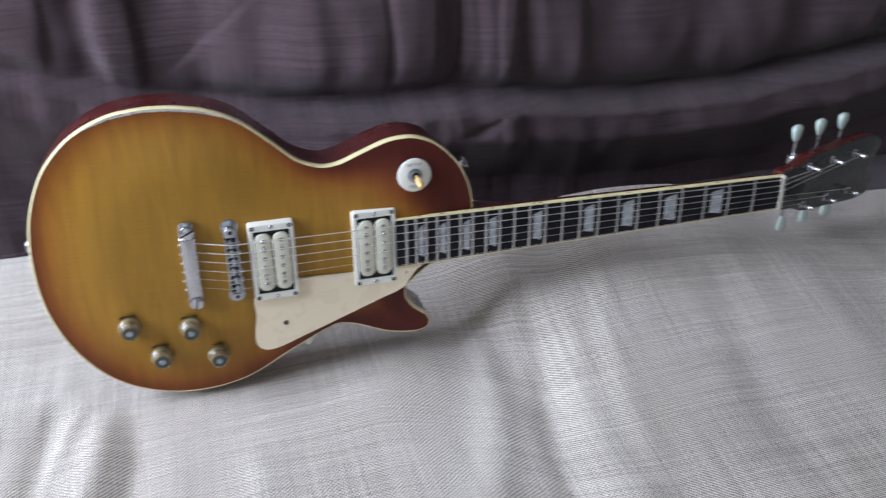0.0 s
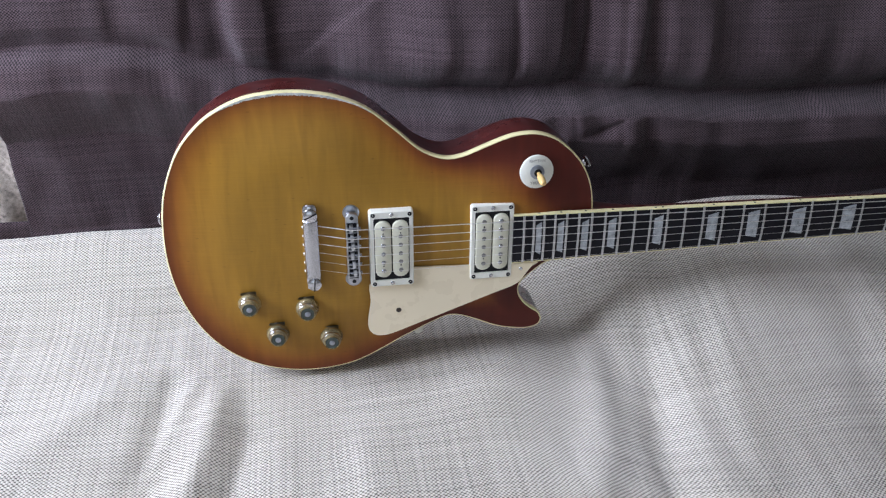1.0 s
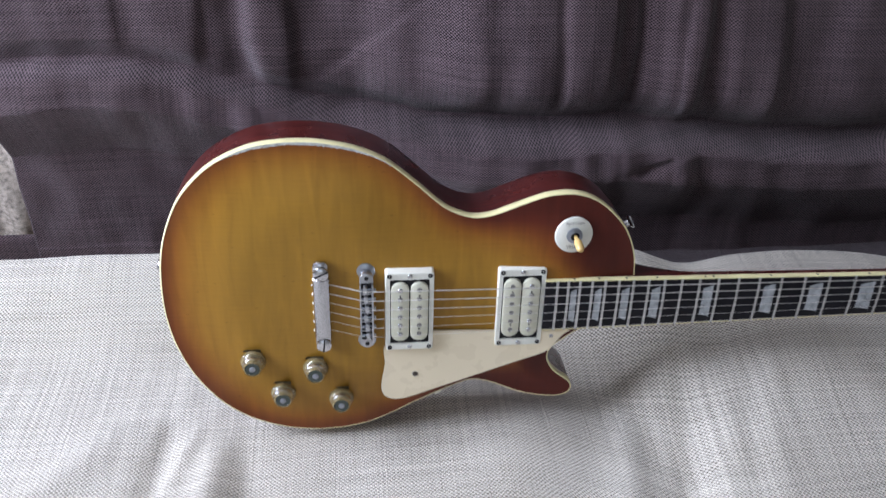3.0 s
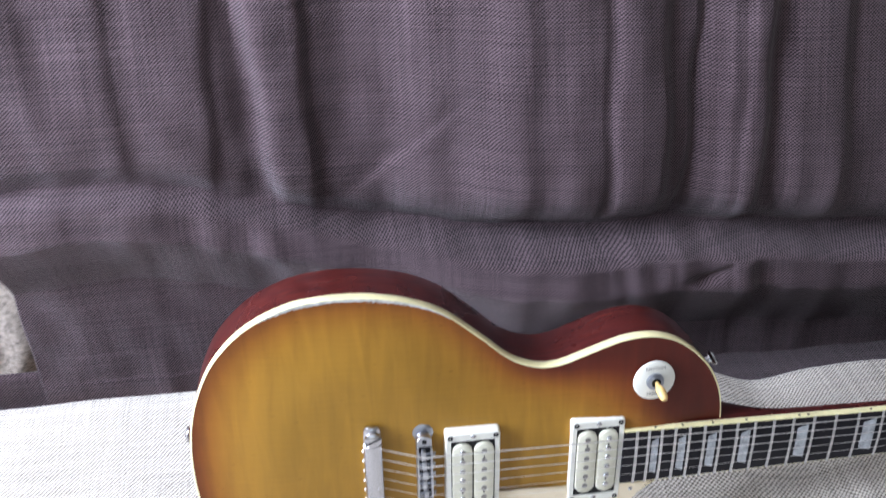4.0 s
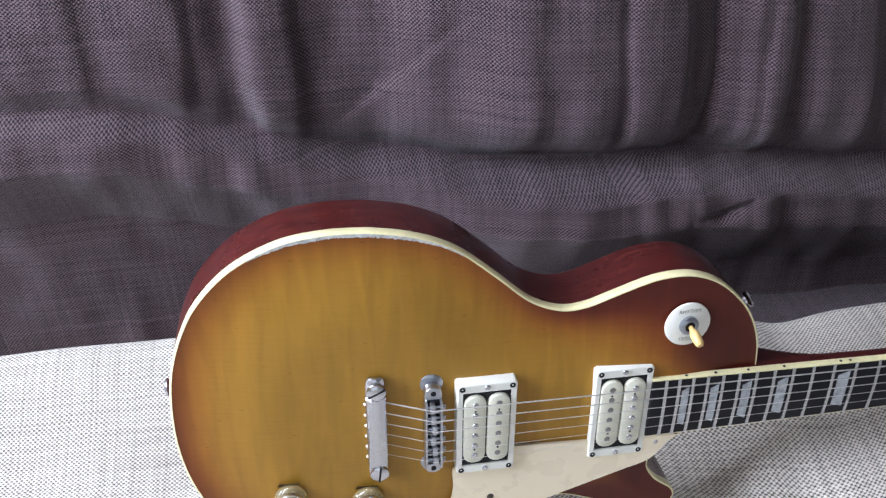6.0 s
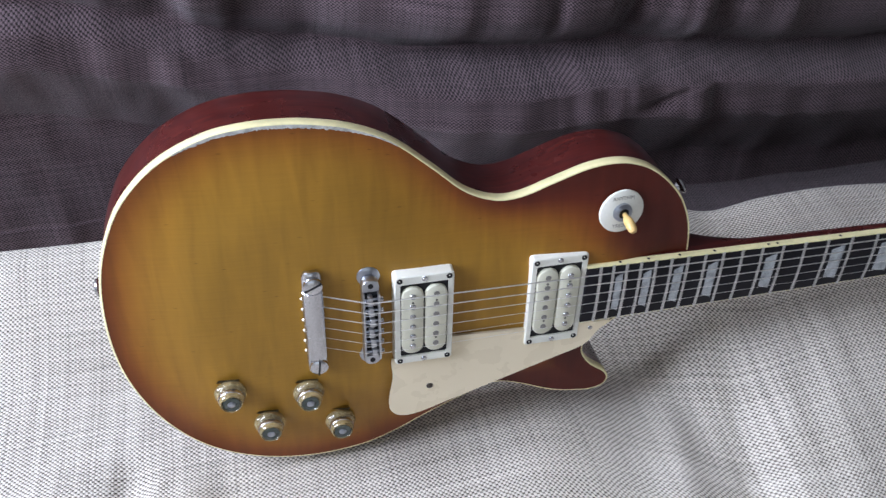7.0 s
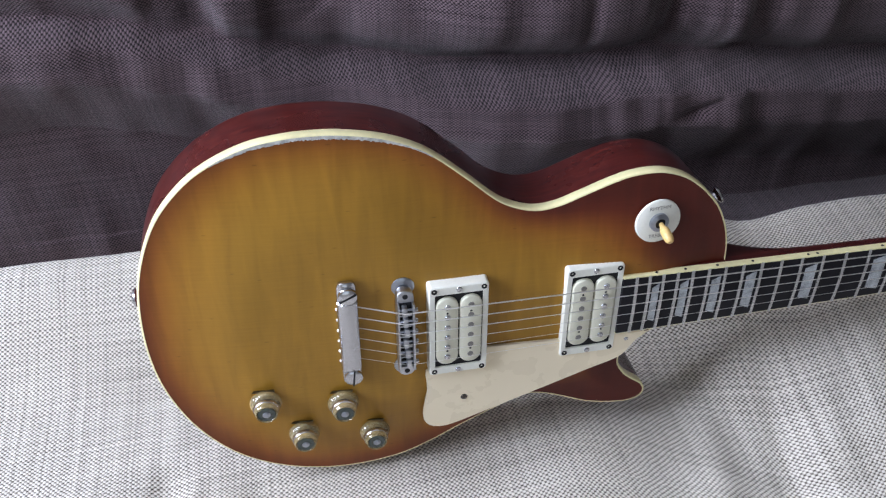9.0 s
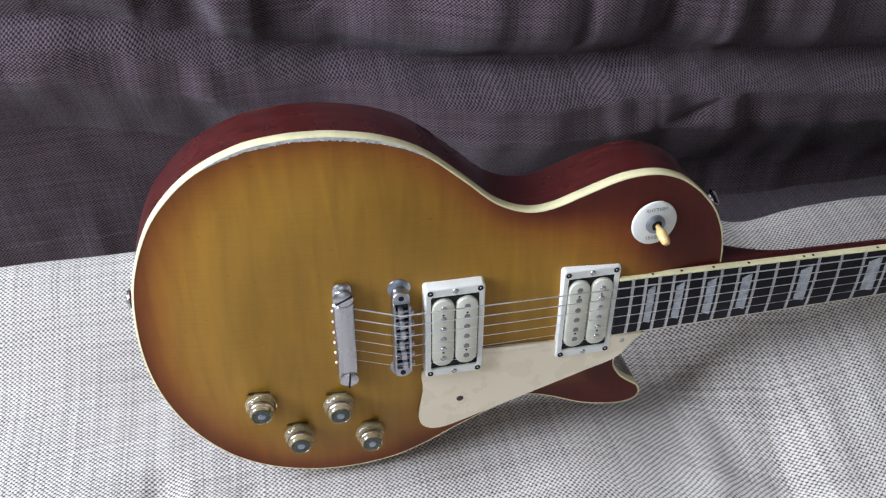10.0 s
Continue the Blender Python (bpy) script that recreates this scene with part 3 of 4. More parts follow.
# binding: a cream strip let into the edge of the top
secs = []
for h, inset in ((-0.0068, 0.0), (-0.0066, -0.0002), (-0.001, -0.0002), (0.0003, 0.0002), (0.0008, 0.0007), (0.0008, 0.0015), (-0.002, 0.0017)):
    ring = OUTLINE + INWARD * inset
    secs.append([(x, y, rim(x) + h) for x, y in ring])
part("binding", loft(secs, False), MAT_BIND, guitar, "yellowed cream binding, chipped along the top", sharp=80)

# the lacquer is worn off along the upper edge, down to grey wood and glue
rng = np.random.RandomState(12)
worn_run = [i for i in range(len(OUTLINE)) if OUTLINE[i, 1] > 0.128 and -0.128 < OUTLINE[i, 0] < 0.028]
worn_run.sort(key=lambda i: OUTLINE[i, 0])
bm = bmesh.new()
last = None
for a, b in zip(worn_run, worn_run[1:]):
    for f in (0.0, 0.2, 0.4, 0.6, 0.8):
        p, q = OUTLINE[a] * (1 - f) + OUTLINE[b] * f, INWARD[a] * (1 - f) + INWARD[b] * f
        width = (0.0010 + 0.0013 * rng.random()) * float(smooth01((p[0] + 0.128) / 0.03) * smooth01((0.028 - p[0]) / 0.05)) + 0.0003
        pair = [bm.verts.new((*(p + q * d), rim(p[0]) + h)) for d, h in ((0.0010, 0.00095), (0.0014 + width, 0.00095))]
        if last:
            bm.faces.new((last[0], last[1], pair[1], pair[0]))
        last = pair
ext = bmesh.ops.extrude_face_region(bm, geom=bm.faces[:])
for g in ext["geom"]:
    if isinstance(g, bmesh.types.BMVert):
        g.co.z -= 0.0006
part("worn_edge", bm, MAT_WEAR, guitar, "bare grey edge where the lacquer is chipped", smooth=False)

# carved top
edge = OUTLINE + INWARD * 0.0012
gx, gy = np.meshgrid(np.arange(-0.19, 0.256, 0.005), np.arange(-0.16, 0.17, 0.005))
grid = np.stack([gx.ravel(), gy.ravel()], -1)
grid = grid[inside(grid)]
grid = grid[edge_distance(grid) > 0.0045]
pts = np.concatenate([edge, grid])
n_edge = len(edge)
vs, es, fs, *_ = delaunay_2d_cdt([Vector(p) for p in pts], [(i, (i + 1) % n_edge) for i in range(n_edge)], [], 1, 1e-6)
xy = np.array([tuple(v) for v in vs])
dist = edge_distance(xy)
me = bpy.data.meshes.new("carved_top")
me.from_pydata([(x, y, rim(x) + h) for (x, y), h in zip(xy, arch(dist))], [], [tuple(f) for f in fs])
u, v = xy[:, 0], xy[:, 1]
reach = 0.044 + 0.080 * smooth01((u - 0.09) / 0.13) + 0.012 * smooth01((-v - 0.02) / 0.1) + 0.008 * smooth01((-u - 0.08) / 0.08)
start = 0.001 + 0.020 * smooth01((u - 0.10) / 0.12)
burst = 1 - np.exp(-2.2 * (np.maximum(0, dist - start) / reach) ** 1.35)
floor = (0.24 + 0.10 * smooth01((v - 0.02) / 0.08)) * (1 - smooth01((u - 0.03) / 0.12))
burst = floor + (1 - floor) * burst
burst = burst * (1 - 0.75 * smooth01((u - 0.13) / 0.09) * smooth01((np.abs(v) - 0.02) / 0.04))
me.attributes.new("burst", "FLOAT", "POINT").data.foreach_set("value", burst.astype(np.float32))
me.polygons.foreach_set("use_smooth", np.ones(len(me.polygons), bool))
me.materials.append(MAT_BURST)
bm = bmesh.new()
bm.from_mesh(me)
bmesh.ops.recalc_face_normals(bm, faces=bm.faces[:])
if sum(f.normal.z for f in bm.faces) < 0:
    bmesh.ops.reverse_faces(bm, faces=bm.faces[:])
bm.to_mesh(me)
bm.free()
top = new("carved_top", me)
top.parent = guitar
top["label"] = "carved maple top in amber sunburst with dark red edges"


# ---- neck ----
def half_width(x):
    return 0.0215 + (SCALE - x) / 0.3125 * 0.0045


BOARD_END = 0.1645


def neck_section(x, dep, w=None, n=16):
    w = half_width(x) - 0.0003 if w is None else w
    ring = [(x, w, -0.0062)]
    for i in range(n + 1):
        a = math.pi * i / n
        c, s = math.cos(a), math.sin(a)
        ring.append((x, w * math.copysign(abs(c) ** 0.75, c), -0.0066 - (dep - 0.0066) * abs(s) ** 0.8))
    ring.append((x, -w, -0.0062))
    return ring


secs = []
for x in np.linspace(0.215, SCALE + 0.004, 40):
    flare = smooth01((0.325 - x) / 0.085)
    secs.append(neck_section(float(x), 0.0265 - 0.005 * (x - 0.25) / 0.375 + 0.032 * float(flare) ** 1.6))
part("neck", loft(secs), MAT_RED, guitar, "slim red mahogany neck", sharp=60)

# fretboard with binding, frets, inlays
hw0, hw1 = half_width(BOARD_END) - 0.0016, half_width(SCALE) - 0.0016
bm = bmesh.new()
rows = []
for x, hw in ((BOARD_END, hw0), (SCALE, hw1)):
    rows.append([bm.verts.new((x, hw * s, -0.0012 * s * s)) for s in np.linspace(-1, 1, 9)] + [bm.verts.new((x, hw, -0.0064)), bm.verts.new((x, -hw, -0.0064))])
for i in range(11):
    j = (i + 1) % 11
    bm.faces.new((rows[0][i], rows[0][j], rows[1][j], rows[1][i]))
bm.faces.new(rows[0])
bm.faces.new(rows[1][::-1])
board = part("fretboard", bm, MAT_BOARD, guitar, "dark rosewood fretboard with pale edge binding")
for s in (1, -1):
    bm = bmesh.new()
    ring = []
    for x in (BOARD_END, SCALE):
        w = half_width(x)
        ring.append([bm.verts.new((x, s * (w - a), z)) for a, z in ((0.0016, -0.0011), (0.0006, -0.0012), (0.0, -0.0019), (0.0, -0.0064), (0.0016, -0.0064))])
    for i in range(5):
        j = (i + 1) % 5
        bm.faces.new((ring[0][i], ring[0][j], ring[1][j], ring[1][i]))
    bm.faces.new(ring[0])
    bm.faces.new(ring[1][::-1])
    part("edge_binding", bm, MAT_BIND, board, "cream binding")

fret_at = [SCALE * 2 ** (-n / 12) for n in range(23)]
for n in range(1, 23):
    x, hw = fret_at[n], half_width(fret_at[n]) - 0.0010
    secs = []
    for s in np.linspace(-1, 1, 7):
        z = -0.0012 * s * s - 0.0001
        secs.append([(x + a, hw * s, z + b) for a, b in ((-0.0014, -0.0008), (-0.0012, 0.0005), (-0.0004, 0.0010), (0.0004, 0.0010), (0.0012, 0.0005), (0.0014, -0.0008))])
    part("fret", loft(secs), MAT_FRET, board)
for n in (3, 5, 7, 9, 12, 15, 17, 19, 21):
    mid, gap = (fret_at[n] + fret_at[n - 1]) / 2, fret_at[n - 1] - fret_at[n]
    L, hb, ht = min(0.0150, gap * 0.52), half_width(mid) * 0.68, half_width(mid) * 0.55
    # crown shape: broad towards the nut, waisted
    bm = bmesh.new()
    ys = np.linspace(-1, 1, 7)
    lo = [bm.verts.new((mid - L / 2, ht * s, -0.0012 * (ht * s / hw0) ** 2 + 0.00025)) for s in ys]
    hi = [bm.verts.new((mid + L / 2, hb * s, -0.0012 * (hb * s / hw0) ** 2 + 0.00025)) for s in ys]
    for i in range(6):
        bm.faces.new((lo[i], lo[i + 1], hi[i + 1], hi[i]))
    ext = bmesh.ops.extrude_face_region(bm, geom=bm.faces[:])
    for g in ext["geom"]:
        if isinstance(g, bmesh.types.BMVert):
            g.co.z -= 0.001
    part("inlay", bm, MAT_PEARL, board, "grey pearloid crown inlay", smooth=False)
for n, shifts in ((3, (0,)), (5, (0,)), (7, (0,)), (9, (0,)), (12, (-0.004, 0.004)), (15, (0,)), (17, (0,)), (19, (0,)), (21, (0,))):
    for sft in shifts:
        mid = (fret_at[n] + fret_at[n - 1]) / 2 + sft
        part("side_dot", lathe([(0, -0.0003), (0.0011, -0.0003), (0.0011, 0.0003), (0, 0.0003)], 10), MAT_BLACK, board,
             m=pose(mid, half_width(mid), -0.0032, -90))
bm = box(SCALE, SCALE + 0.005, -half_width(SCALE), half_width(SCALE), -0.0064, 0.0016, 0.0008)
part("nut", bm, MAT_NUT, guitar, "pale bone nut")

# headstock, bent back from the nut
head_m = Matrix.Translation((SCALE + 0.004, 0, -0.003)) @ pose(0, 0, 0, 0, 15, 0)
head = spline(((0.0, 0.0215), (0.022, 0.026), (0.045, 0.0345), (0.09, 0.0375), (0.135, 0.041), (0.165, 0.0385), (0.176, 0.028), (0.170, 0.010), (0.164, 0.0), (0.170, -0.010), (0.176, -0.028),
               (0.165, -0.0385), (0.135, -0.041), (0.09, -0.0375), (0.045, -0.0345), (0.022, -0.026), (0.0, -0.0215)), 4)
hs = part("headstock", slab(head, -0.015, -0.0005, 0.0008), MAT_RED, guitar, "red mahogany headstock with black face", m=head_m, sharp=50)
part("headplate", slab(head * 0.995, -0.0005, 0.0012, 0.0004), MAT_HEAD, hs, "gloss black face", sharp=50)
part("rod_cover", slab(spline(((0.006, 0.006), (0.006, -0.006), (0.02, -0.010), (0.036, -0.005), (0.040, 0.0), (0.036, 0.005), (0.02, 0.010)), 4), 0.0012, 0.003, 0.0004), MAT_BLACK, hs)
for i, tx in enumerate((0.040, 0.082, 0.124)):
    for s in (1, -1):
        tuner = part("tuner", lathe([(0, 0.018), (0.0024, 0.018), (0.003, 0.0172), (0.0028, 0.012), (0.003, 0.004), (0.005, 0.003), (0.005, 0.0012), (0, 0.0012)], 16), MAT_CHROME, hs, "nickel tuning machine",
                     m=Matrix.Translation((tx, s * 0.0245, 0)))
        part("shaft", tube(((0, 0, -0.022), (0, s * 0.012, -0.022), (0, s * 0.026, -0.022)), 0.0022, 10), MAT_CHROME, tuner)
        part("housing", box(-0.007, 0.007, -0.008, 0.008, -0.027, -0.015, 0.003, 3), MAT_CHROME, tuner)
        key = lathe([(0, 0.020), (0.0050, 0.0196), (0.0078, 0.017), (0.0082, 0.013), (0.0066, 0.007), (0.0042, 0.0015), (0.003, 0.0), (0, 0.0)], 20)
        for vtx in key.verts:
            vtx.co.y *= 0.55
        part("button", key, MAT_BUTTON, tuner, "pale green-white plastic button", m=Matrix.Translation((0, s * 0.024, -0.022)) @ pose(0, 0, 0, -90 * s))


# ---- pickups ----
def rounded_rect(x0, x1, y0, y1, r, n=5):
    out = []
    for cx, cy, a0 in ((x1 - r, y1 - r, 0), (x0 + r, y1 - r, 90), (x0 + r, y0 + r, 180), (x1 - r, y0 + r, 270)):
        for i in range(n + 1):
            a = math.radians(a0 + 90 * i / n)
            out.append((cx + r * math.cos(a), cy + r * math.sin(a)))
    return out


def screw(parent, x, y, z, r, mat=None, slot=30.0):
    s = part("screw", lathe([(0, 0.0009), (r * 0.55, 0.0008), (r * 0.9, 0.0004), (r, 0.0), (r, -0.001), (0, -0.001)], 14), mat or MAT_CHROME, parent, m=pose(x, y, z, 0, 0, slot))
    return s


def pickup(name, x0, x1, z_front, z_low0, z_low1, adjust_first):
    """A ring x0..x1 with two open cream coils, screws in one of them."""
    hw, yc = 0.0424, -0.0020
    outer, inner = rounded_rect(x0, x1, yc - hw, yc + hw, 0.0026), rounded_rect(x0 + 0.0042, x1 - 0.0042, yc - 0.0352, yc + 0.0352, 0.0012)
    big = rounded_rect(x0 - 0.0006, x1 + 0.0006, yc - hw - 0.0006, yc + hw + 0.0006, 0.0028)
    lip = rounded_rect(x0 + 0.0008, x1 - 0.0008, yc - hw + 0.0008, yc + hw - 0.0008, 0.0022)
    low = lambda p: z_low0 + (z_low1 - z_low0) * (p[0] - x0) / (x1 - x0)
    secs = [[(*p, low(p) - 0.006) for p in big], [(*p, z_front - 0.0008) for p in outer], [(*p, z_front) for p in lip],
            [(*p, z_front) for p in inner], [(*p, z_front - 0.011) for p in inner]]
    ring = part(name, loft(secs, False), MAT_RING, guitar, "cream plastic mounting ring round a double-coil pickup", sharp=35)
    part("well", slab(rounded_rect(x0 + 0.004, x1 - 0.004, yc - 0.0355, yc + 0.0355, 0.0015), z_front - 0.009, z_front - 0.0018), MAT_BLACK, ring, "black pickup base", smooth=False)
    mid = (x0 + x1) / 2
    for k, cx in enumerate((mid - 0.0089, mid + 0.0089)):
        coil = part("coil", slab(rounded_rect(cx - 0.0083, cx + 0.0083, -0.0333, 0.0303, 0.0080, 8), z_front - 0.0065, z_front + 0.0014, 0.0009), MAT_COIL, ring, "cream coil bobbin", sharp=50)
        for i in range(6):
            y = (i - 2.5) * 0.0096 - 0.0013
            if (k == 0) == adjust_first:
                screw(coil, cx, y, z_front + 0.0020, 0.0024, MAT_CHROME, 25.0 * i)
            else:
                part("slug", lathe([(0, 0.0002), (0.0023, 0.0002), (0.0023, -0.001), (0, -0.001)], 14), MAT_SLUG, coil, m=pose(cx, y, z_front + 0.0014))
        for y in (-0.0198, 0.0168):
            # no bore: a black disc gives the hole's inner shade
            part("hole", lathe([(0, 0.0001), (0.0009, 0.0001), (0.0009, -0.001), (0, -0.001)], 8), MAT_BLACK, coil, m=pose(cx, y, z_front + 0.0014))
    for sx in (x0 + 0.0038, x1 - 0.0038):
        for y in (yc - 0.0390, yc + 0.0390):
            part("corner_screw", lathe([(0, -0.0001), (0.0012, 0.0001), (0.0022, 0.0004), (0.0022, -0.001), (0, -0.001)], 12), MAT_BLACK, ring, "dark recessed screw", m=pose(sx, y, z_front))
    for y in (yc - 0.0390, yc + 0.0390):
        screw(ring, mid, y, z_front + 0.0002, 0.0023, MAT_CHROME, 40)
    return ring


pickup("bridge_pickup", 0.0158, 0.0604, -0.0020, top_z(0.0155, 0), top_z(0.061, 0), True)
pickup("neck_pickup", 0.1200, 0.1648, -0.0026, top_z(0.12, 0), top_z(0.1645, 0), False)

# ---- pickguard ----
lower = spline(((0.0174, -0.0425), (0.0150, -0.0664), (0.0117, -0.0880), (0.0122, -0.0990), (0.0172, -0.1056), (0.0260, -0.1080), (0.0383, -0.1055), (0.0593, -0.0973), (0.0833, -0.0880), (0.1071, -0.0786), (0.1289, -0.0700),
                (0.1524, -0.0608), (0.1647, -0.0563), (0.1735, -0.0510), (0.1800, -0.0418), (0.1870, -0.0325), (0.1925, -0.0290)), 4)[: 16 * 4 + 1]
guard = [tuple(q) for q in lower] + [(0.1650, -0.0290), (0.1640, -0.0300), (0.1640, -0.0420), (0.1206, -0.0420), (0.1202, -0.0290), (0.1196, -0.0282),
                                     (0.0616, -0.0272), (0.0606, -0.0282), (0.0600, -0.0420)]
bm = plate_of(guard, 0.0, 0.0022)
for vtx in bm.verts:
    vtx.co.z += -0.0105 + 0.036 * (vtx.co.x - 0.0165)
gd = part("pickguard", bm, MAT_GUARD, guitar, "smooth cream plastic pickguard", sharp=35)
screw(gd, 0.0445, -0.0775, -0.0073, 0.0029, MAT_BRONZE, 60)
screw(gd, 0.1746, -0.0352, -0.0027, 0.0020, MAT_CHROME, 10)

# ---- bridge and tailpiece ----
TAIL_X, TAIL_Z, STUD_Y = -0.0420, -0.0110, 0.0390
tail_ring = ((-0.0076, -0.0050), (-0.0084, -0.0020), (-0.0080, 0.0018), (-0.0058, 0.0044), (-0.0015, 0.0058), (0.0035, 0.0050), (0.0066, 0.0024), (0.0074, -0.0010), (0.0066, -0.0050))
tail = part("tailpiece", loft([[(TAIL_X + a * w, y, TAIL_Z + b * hgt) for a, b in tail_ring] for y, w, hgt in
            ((-0.0455, 0.70, 0.35), (-0.0450, 0.88, 0.50), (-0.0330, 0.94, 0.50), (-0.0324, 0.98, 0.62), (-0.0316, 1.0, 0.96), (-0.0300, 1.0, 1.0), (0.0300, 1.0, 1.0), (0.0316, 1.0, 0.96), (0.0324, 0.98, 0.62), (0.0330, 0.94, 0.50),
             (0.0455, 0.90, 0.50), (0.0485, 0.74, 0.45), (0.0495, 0.50, 0.30))]), MAT_CHROME, guitar, "worn nickel stop tailpiece bar", sharp=35)
for y, slot_turn in ((-STUD_Y, 84), (STUD_Y, 26)):
    post = part("stud", lathe([(0, 0.0052), (0.0052, 0.0050), (0.0068, 0.0040), (0.0071, 0.0022), (0.0066, 0.0006), (0.0052, 0.0), (0.0050, -0.007), (0.0094, -0.0075), (0.0097, -0.0105), (0.0088, -0.013), (0, -0.013)], 32), MAT_CHROME, tail,
                "slotted nickel stud", m=pose(TAIL_X, y, -0.0096, 0, 0, slot_turn))
    # not cut in: a black bar is coloured as the slot's shade
    part("slot", box(-0.0068, 0.0068, -0.0007, 0.0007, 0.0044, 0.00535), MAT_BLACK, post, smooth=False)
# the anchored ball ends show along the tailpiece's back edge
string_y = [(2.5 - i) * 0.0100 + 0.0002 for i in range(6)]
nut_y = [(2.5 - i) * 0.0071 for i in range(6)]
for y in string_y:
    part("ball_end", lathe([(0, 0.0009), (0.0010, 0.0007), (0.0014, 0.0), (0.0010, -0.0007), (0, -0.0009)], 12), MAT_STEEL, tail, "bright string ball end", m=pose(TAIL_X - 0.0080, y, TAIL_Z - 0.0006))

BR_X = -0.0014
bridge = part("bridge", slab([(BR_X + x, y) for x, y in rounded_rect(-0.0063, 0.0063, -0.0412, 0.0400, 0.0058, 6)], -0.0105, -0.0034, 0.0009), MAT_SADDLE, guitar, "tarnished nickel bridge with six saddles", sharp=45)
for a, b, top_edge in ((0.0046, 0.0063, 0.0012), (-0.0063, -0.0048, 0.0008)):
    part("bridge_rail", box(BR_X + a, BR_X + b, -0.0330, 0.0305, -0.004, top_edge, 0.0004), MAT_SADDLE, bridge)
# solid black plate: the shade between the saddles put in as colour
part("slot_shade", box(BR_X - 0.0049, BR_X + 0.0047, -0.0325, 0.0300, -0.0035, -0.0026), MAT_BLACK, bridge, "black plate for the shade in the slots under the saddles", smooth=False)
for y, wheel_y in ((-0.0365, -0.0380), (0.0352, 0.0375)):
    # the hole's shade is a solid black disc on the bridge
    part("post_hole", lathe([(0, -0.0030), (0.0021, -0.0030), (0.0021, -0.004), (0, -0.004)], 14), MAT_BLACK, bridge, m=pose(BR_X, y, 0))
    part("thumb_wheel", lathe([(0, 0.0), (0.0070, -0.0004), (0.0084, -0.0012), (0.0087, -0.0022), (0.0080, -0.0032), (0.0064, -0.0046), (0.0060, -0.0075), (0.0070, -0.0095), (0, -0.0095)], 40), MAT_DULL, bridge, "round nickel height wheel",
         m=pose(BR_X, wheel_y, -0.0108))
offsets = (-0.0012, -0.0006, 0.0002, -0.0008, 0.0004, 0.0012)
for i, y in enumerate(string_y):
    off = BR_X + offsets[i]
    sad = part("saddle", box(off - 0.0019, off + 0.0019, y - 0.0040, y + 0.0040, -0.003, 0.0030, 0.0009), MAT_SADDLE, bridge, "nickel saddle")
    part("saddle_wall", box(BR_X - 0.0048, BR_X + 0.0046, y - 0.0052, y - 0.0041, -0.003, 0.0004, 0.0003), MAT_SADDLE, sad)
    part("saddle_screw", tube(((BR_X - 0.0050, y, -0.0006), (BR_X + 0.0060, y, -0.0006)), 0.0010, 8), MAT_DULL, sad)
    part("screw_head", lathe([(0, 0.0024), (0.0017, 0.0022), (0.0021, 0.0012), (0.0021, 0.0), (0, 0.0)], 12), MAT_CHROME, sad, m=pose(BR_X + 0.0062, y, -0.0004, 0, 90, 0))

# ---- strings ----
for i, (y0, y1) in enumerate(zip(string_y, nut_y)):
    r = (0.00054, 0.00044, 0.00035, 0.00025, 0.00019, 0.00016)[i]
    off = BR_X + offsets[i]
    peg = head_m @ Vector(((0.040, 0.082, 0.124)[i if i < 3 else 5 - i], 0.0205 if i < 3 else -0.0205, 0.007))
    part("string", tube(((TAIL_X + 0.0070, y0, TAIL_Z - 0.0002), (off - 0.003, y0, 0.0026), (off, y0, 0.0033 + r), (off + 0.004, y0, 0.0033 + r), (SCALE - 0.002, y1, 0.0016 + r), (SCALE + 0.004, y1, 0.0014 + r), tuple(peg)), r, 8), MAT_STEEL, guitar, "steel string")

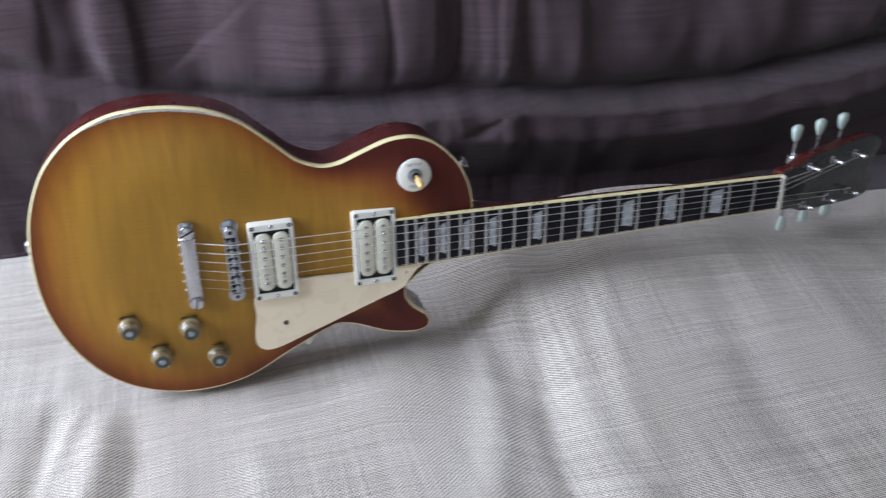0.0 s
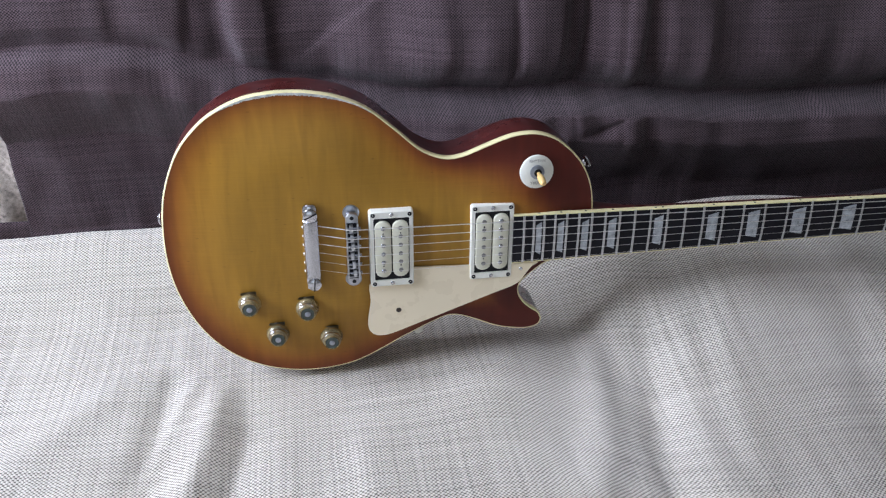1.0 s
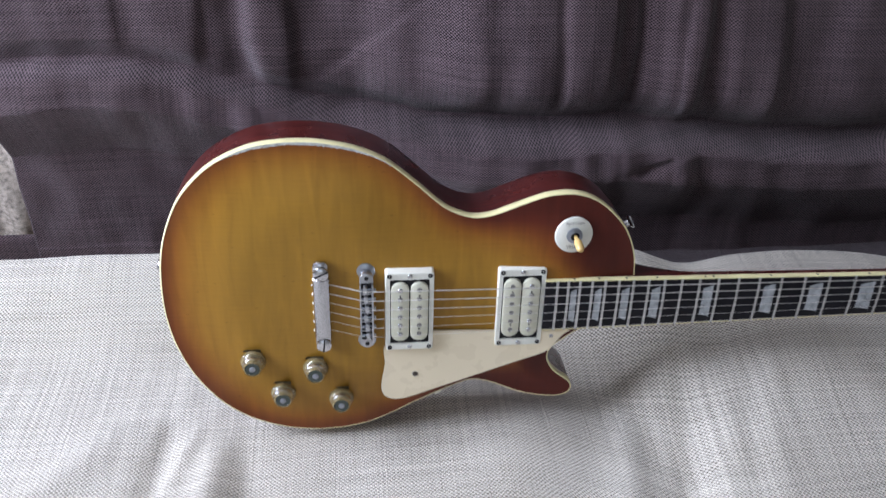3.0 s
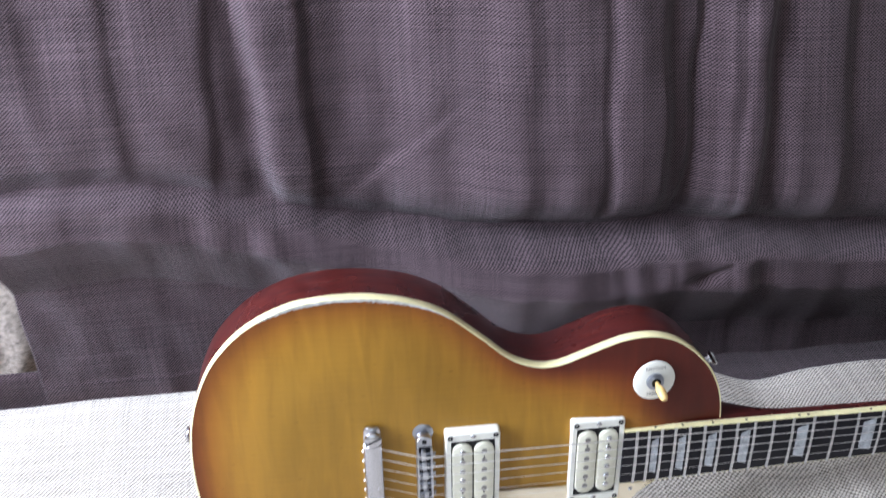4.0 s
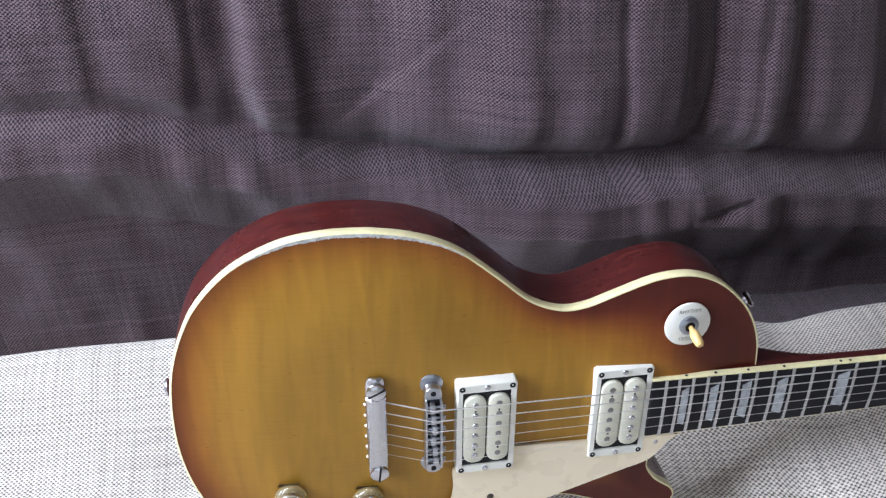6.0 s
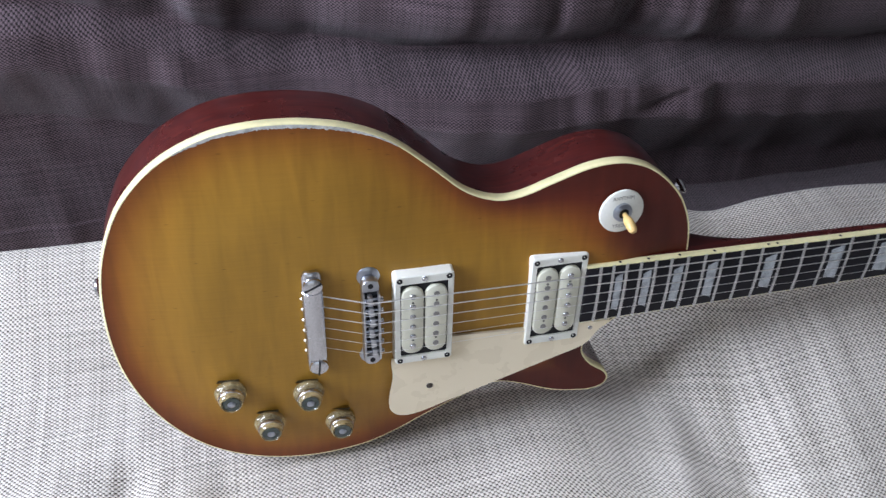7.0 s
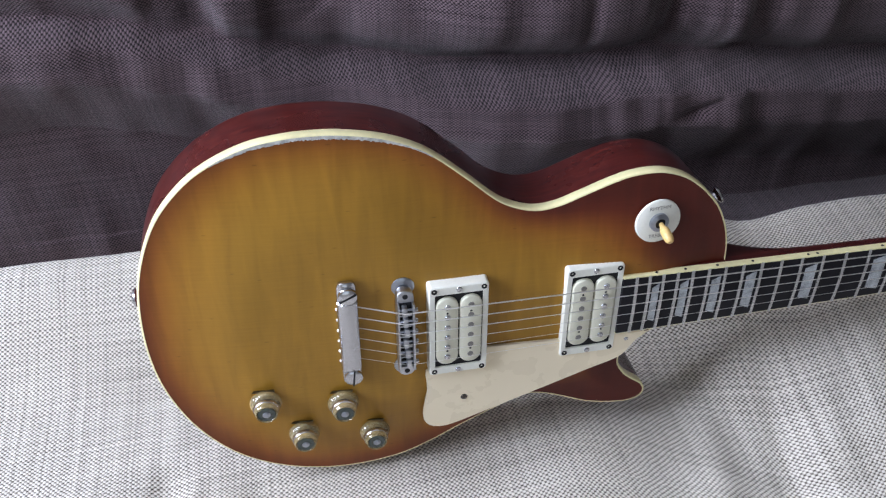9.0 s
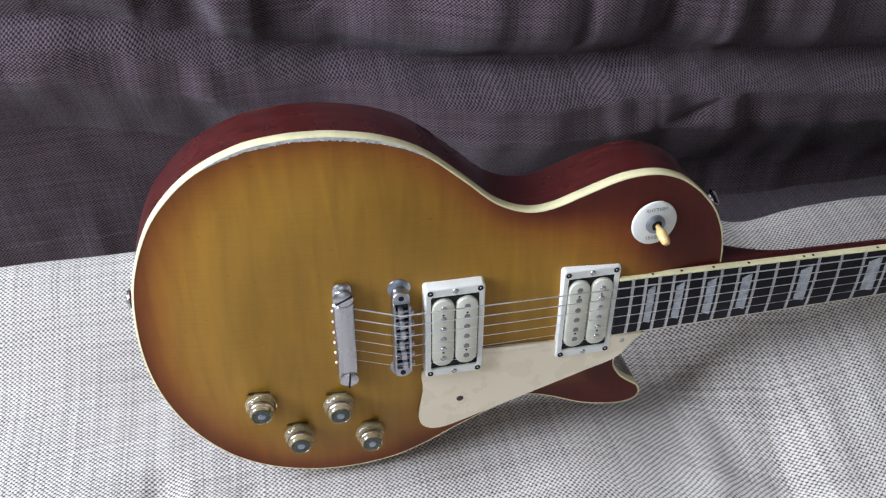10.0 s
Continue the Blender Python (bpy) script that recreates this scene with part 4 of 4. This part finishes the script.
# ---- knobs ----
for kx, ky in ((-0.1102, -0.0612), (-0.0514, -0.0695), (-0.0840, -0.1005), (-0.0280, -0.1085)):
    base = top_z(kx, ky)
    m4 = pose(kx, ky, base, 0, 0, 0) @ Matrix.Diagonal((0.95, 0.95, 0.90, 1.0))
    teeth = lambda i, k: 1.0 + (0.018 * (1 if i % 2 else -1) if k in (2, 3, 4) else 0.0)
    kn = part("control_knob", lathe([(0, 0.0012), (0.0120, 0.0012), (0.0128, 0.0024), (0.0126, 0.0048), (0.0112, 0.0072), (0.0100, 0.0085), (0.0098, 0.0100), (0.0098, 0.0120), (0.0094, 0.0150), (0.0086, 0.0164), (0.0074, 0.0166), (0.0068, 0.0158), (0, 0.0156)], 64, teeth),
              MAT_KNOB, guitar, "clear gold top-hat knob with a silver cap", m=m4, sharp=30)
    part("cap", lathe([(0, 0.0166), (0.0050, 0.0170), (0.0070, 0.0168), (0.0076, 0.0160), (0, 0.0158)], 28), MAT_CORE, kn, "dark green glassy insert")
    part("cap_stud", lathe([(0, 0.0184), (0.0022, 0.0180), (0.0032, 0.0170), (0, 0.0168)], 16), MAT_DULL, kn, "small dull metal stud")
    part("cap_ring", lathe([(0.0074, 0.0164), (0.0078, 0.0171), (0.0085, 0.0170), (0.0087, 0.0164)], 36), MAT_KNOB, kn, "clear rim")
    part("rim_band", lathe([(0.0101, 0.0086), (0.0103, 0.0092), (0.0103, 0.0122), (0.0099, 0.0128)], 40), MAT_CHROME, kn, "shiny band")
    # a dark wedge stands in for the knob's reflection in the lacquer
    bm = bmesh.new()
    a = [bm.verts.new(p) for p in ((-0.010, 0.0105, 0.0008), (0.008, 0.0085, 0.0008), (0.0085, 0.0165, 0.0062), (0.0060, 0.0170, 0.0066), (-0.008, 0.0135, 0.0016))]
    bm.faces.new(a)
    ext = bmesh.ops.extrude_face_region(bm, geom=bm.faces[:])
    for g in ext["geom"]:
        if isinstance(g, bmesh.types.BMVert):
            g.co.z -= 0.0006
    part("knob_reflection", bm, MAT_BRONZE, kn, "dark wedge standing in for the knob's reflection in the lacquer", smooth=False)
    part("washer", lathe([(0, 0.0012), (0.0075, 0.0012), (0.0075, -0.0006), (0, -0.0006)], 20), MAT_DULL, kn)

# ---- selector switch ----
sx, sy = 0.1872, 0.0724
sz = top_z(sx, sy)
disc = part("switch_plate", lathe([(0.0050, 0.0022), (0.0166, 0.0022), (0.0175, 0.0016), (0.0177, 0.0), (0.005, 0.0)], 48), MAT_RING, guitar, "round cream plate with worn lettering", m=pose(sx, sy, sz, -3, 3, 0))
part("collar", lathe([(0.0040, 0.0055), (0.0058, 0.0052), (0.0072, 0.0042), (0.0074, 0.0020), (0.004, 0.002)], 28), MAT_DULL, disc, "dark nickel nut")
part("socket", lathe([(0, 0.0048), (0.0042, 0.0048), (0.0042, 0.002), (0, 0.002)], 18), MAT_BLACK, disc)
lever = lathe([(0.0018, 0.0), (0.0020, 0.003), (0.0030, 0.0045), (0.0036, 0.007), (0.0037, 0.0115), (0.0033, 0.0150), (0.0022, 0.0168), (0, 0.0174)], 18)
part("lever_tip", lever, MAT_TIP, disc, "amber plastic lever tip", m=pose(0.0008, -0.0005, 0.0042, 24, 4, 0))


def lettering(body, size, x, y, z, parent, mat, turn=0.0):
    c = bpy.data.curves.new("lettering", "FONT")
    c.body, c.size, c.align_x, c.align_y, c.extrude = body, size, "CENTER", "CENTER", 0.00005
    tmp = bpy.data.objects.new("lettering", c)
    me2 = bpy.data.meshes.new_from_object(tmp)
    bpy.data.objects.remove(tmp)
    me2.materials.append(mat)
    ob = new("lettering", me2)
    ob.parent = parent
    ob.matrix_local = pose(x, y, z, 0, 0, turn)
    return ob


lettering("RHYTHM", 0.0042, 0.0, 0.0115, 0.0023, disc, MAT_INK)
lettering("TREBLE", 0.0042, 0.0, -0.0118, 0.0023, disc, MAT_INK)

# ---- strap buttons and jack plate ----
for (bx, by), turn, dep in (((0.2420, 0.0660), -64, 0.026), ((-0.1852, 0.0235), 90, 0.028)):
    part("strap_button", lathe([(0, 0.0105), (0.004, 0.0103), (0.0066, 0.0090), (0.0070, 0.0075), (0.0042, 0.0055), (0.0036, 0.003), (0.0050, 0.0), (0, 0.0)], 24), MAT_CHROME, guitar, "nickel strap button",
         m=pose(bx, by, rim(bx) - dep, 0, 0, turn) @ pose(0, 0, 0, -90))
plate = part("jack_plate", slab(rounded_rect(-0.017, 0.017, -0.017, 0.017, 0.005), 0.0, 0.0022, 0.0006), MAT_RING, guitar, "small square cream jack plate",
             m=Matrix.Translation((0.0625, -0.1130, rim(0.06) - 0.024)) @ pose(0, 0, 0, 0, 0, -56) @ pose(0, 0, 0, 0, 90, 0))
part("jack", lathe([(0.003, 0.0165), (0.0052, 0.0165), (0.0060, 0.0155), (0.0060, 0.0060), (0.0072, 0.0050), (0.0072, 0.0020), (0.003, 0.002)], 24), MAT_WHITE, plate, "pale socket sleeve")


# ---- what shows past the dark cloth's edge ----
def screen_sheet(u, v):
    y = 0.62 + 0.006 * np.sin(u * 90 + 3 * np.sin(v * 18)) + 0.01 * np.sin(v * 22)
    return np.stack([u, y, v], -1)


me = sheet(screen_sheet, np.linspace(-1.1, -0.30, 160), np.linspace(-0.45, 0.75, 120))
tagged(cloth_object("pale_woven_curtain", me, MAT_WOVEN, 0.004), "sunlit pale rough woven curtain behind the dark cloth", "curtain")
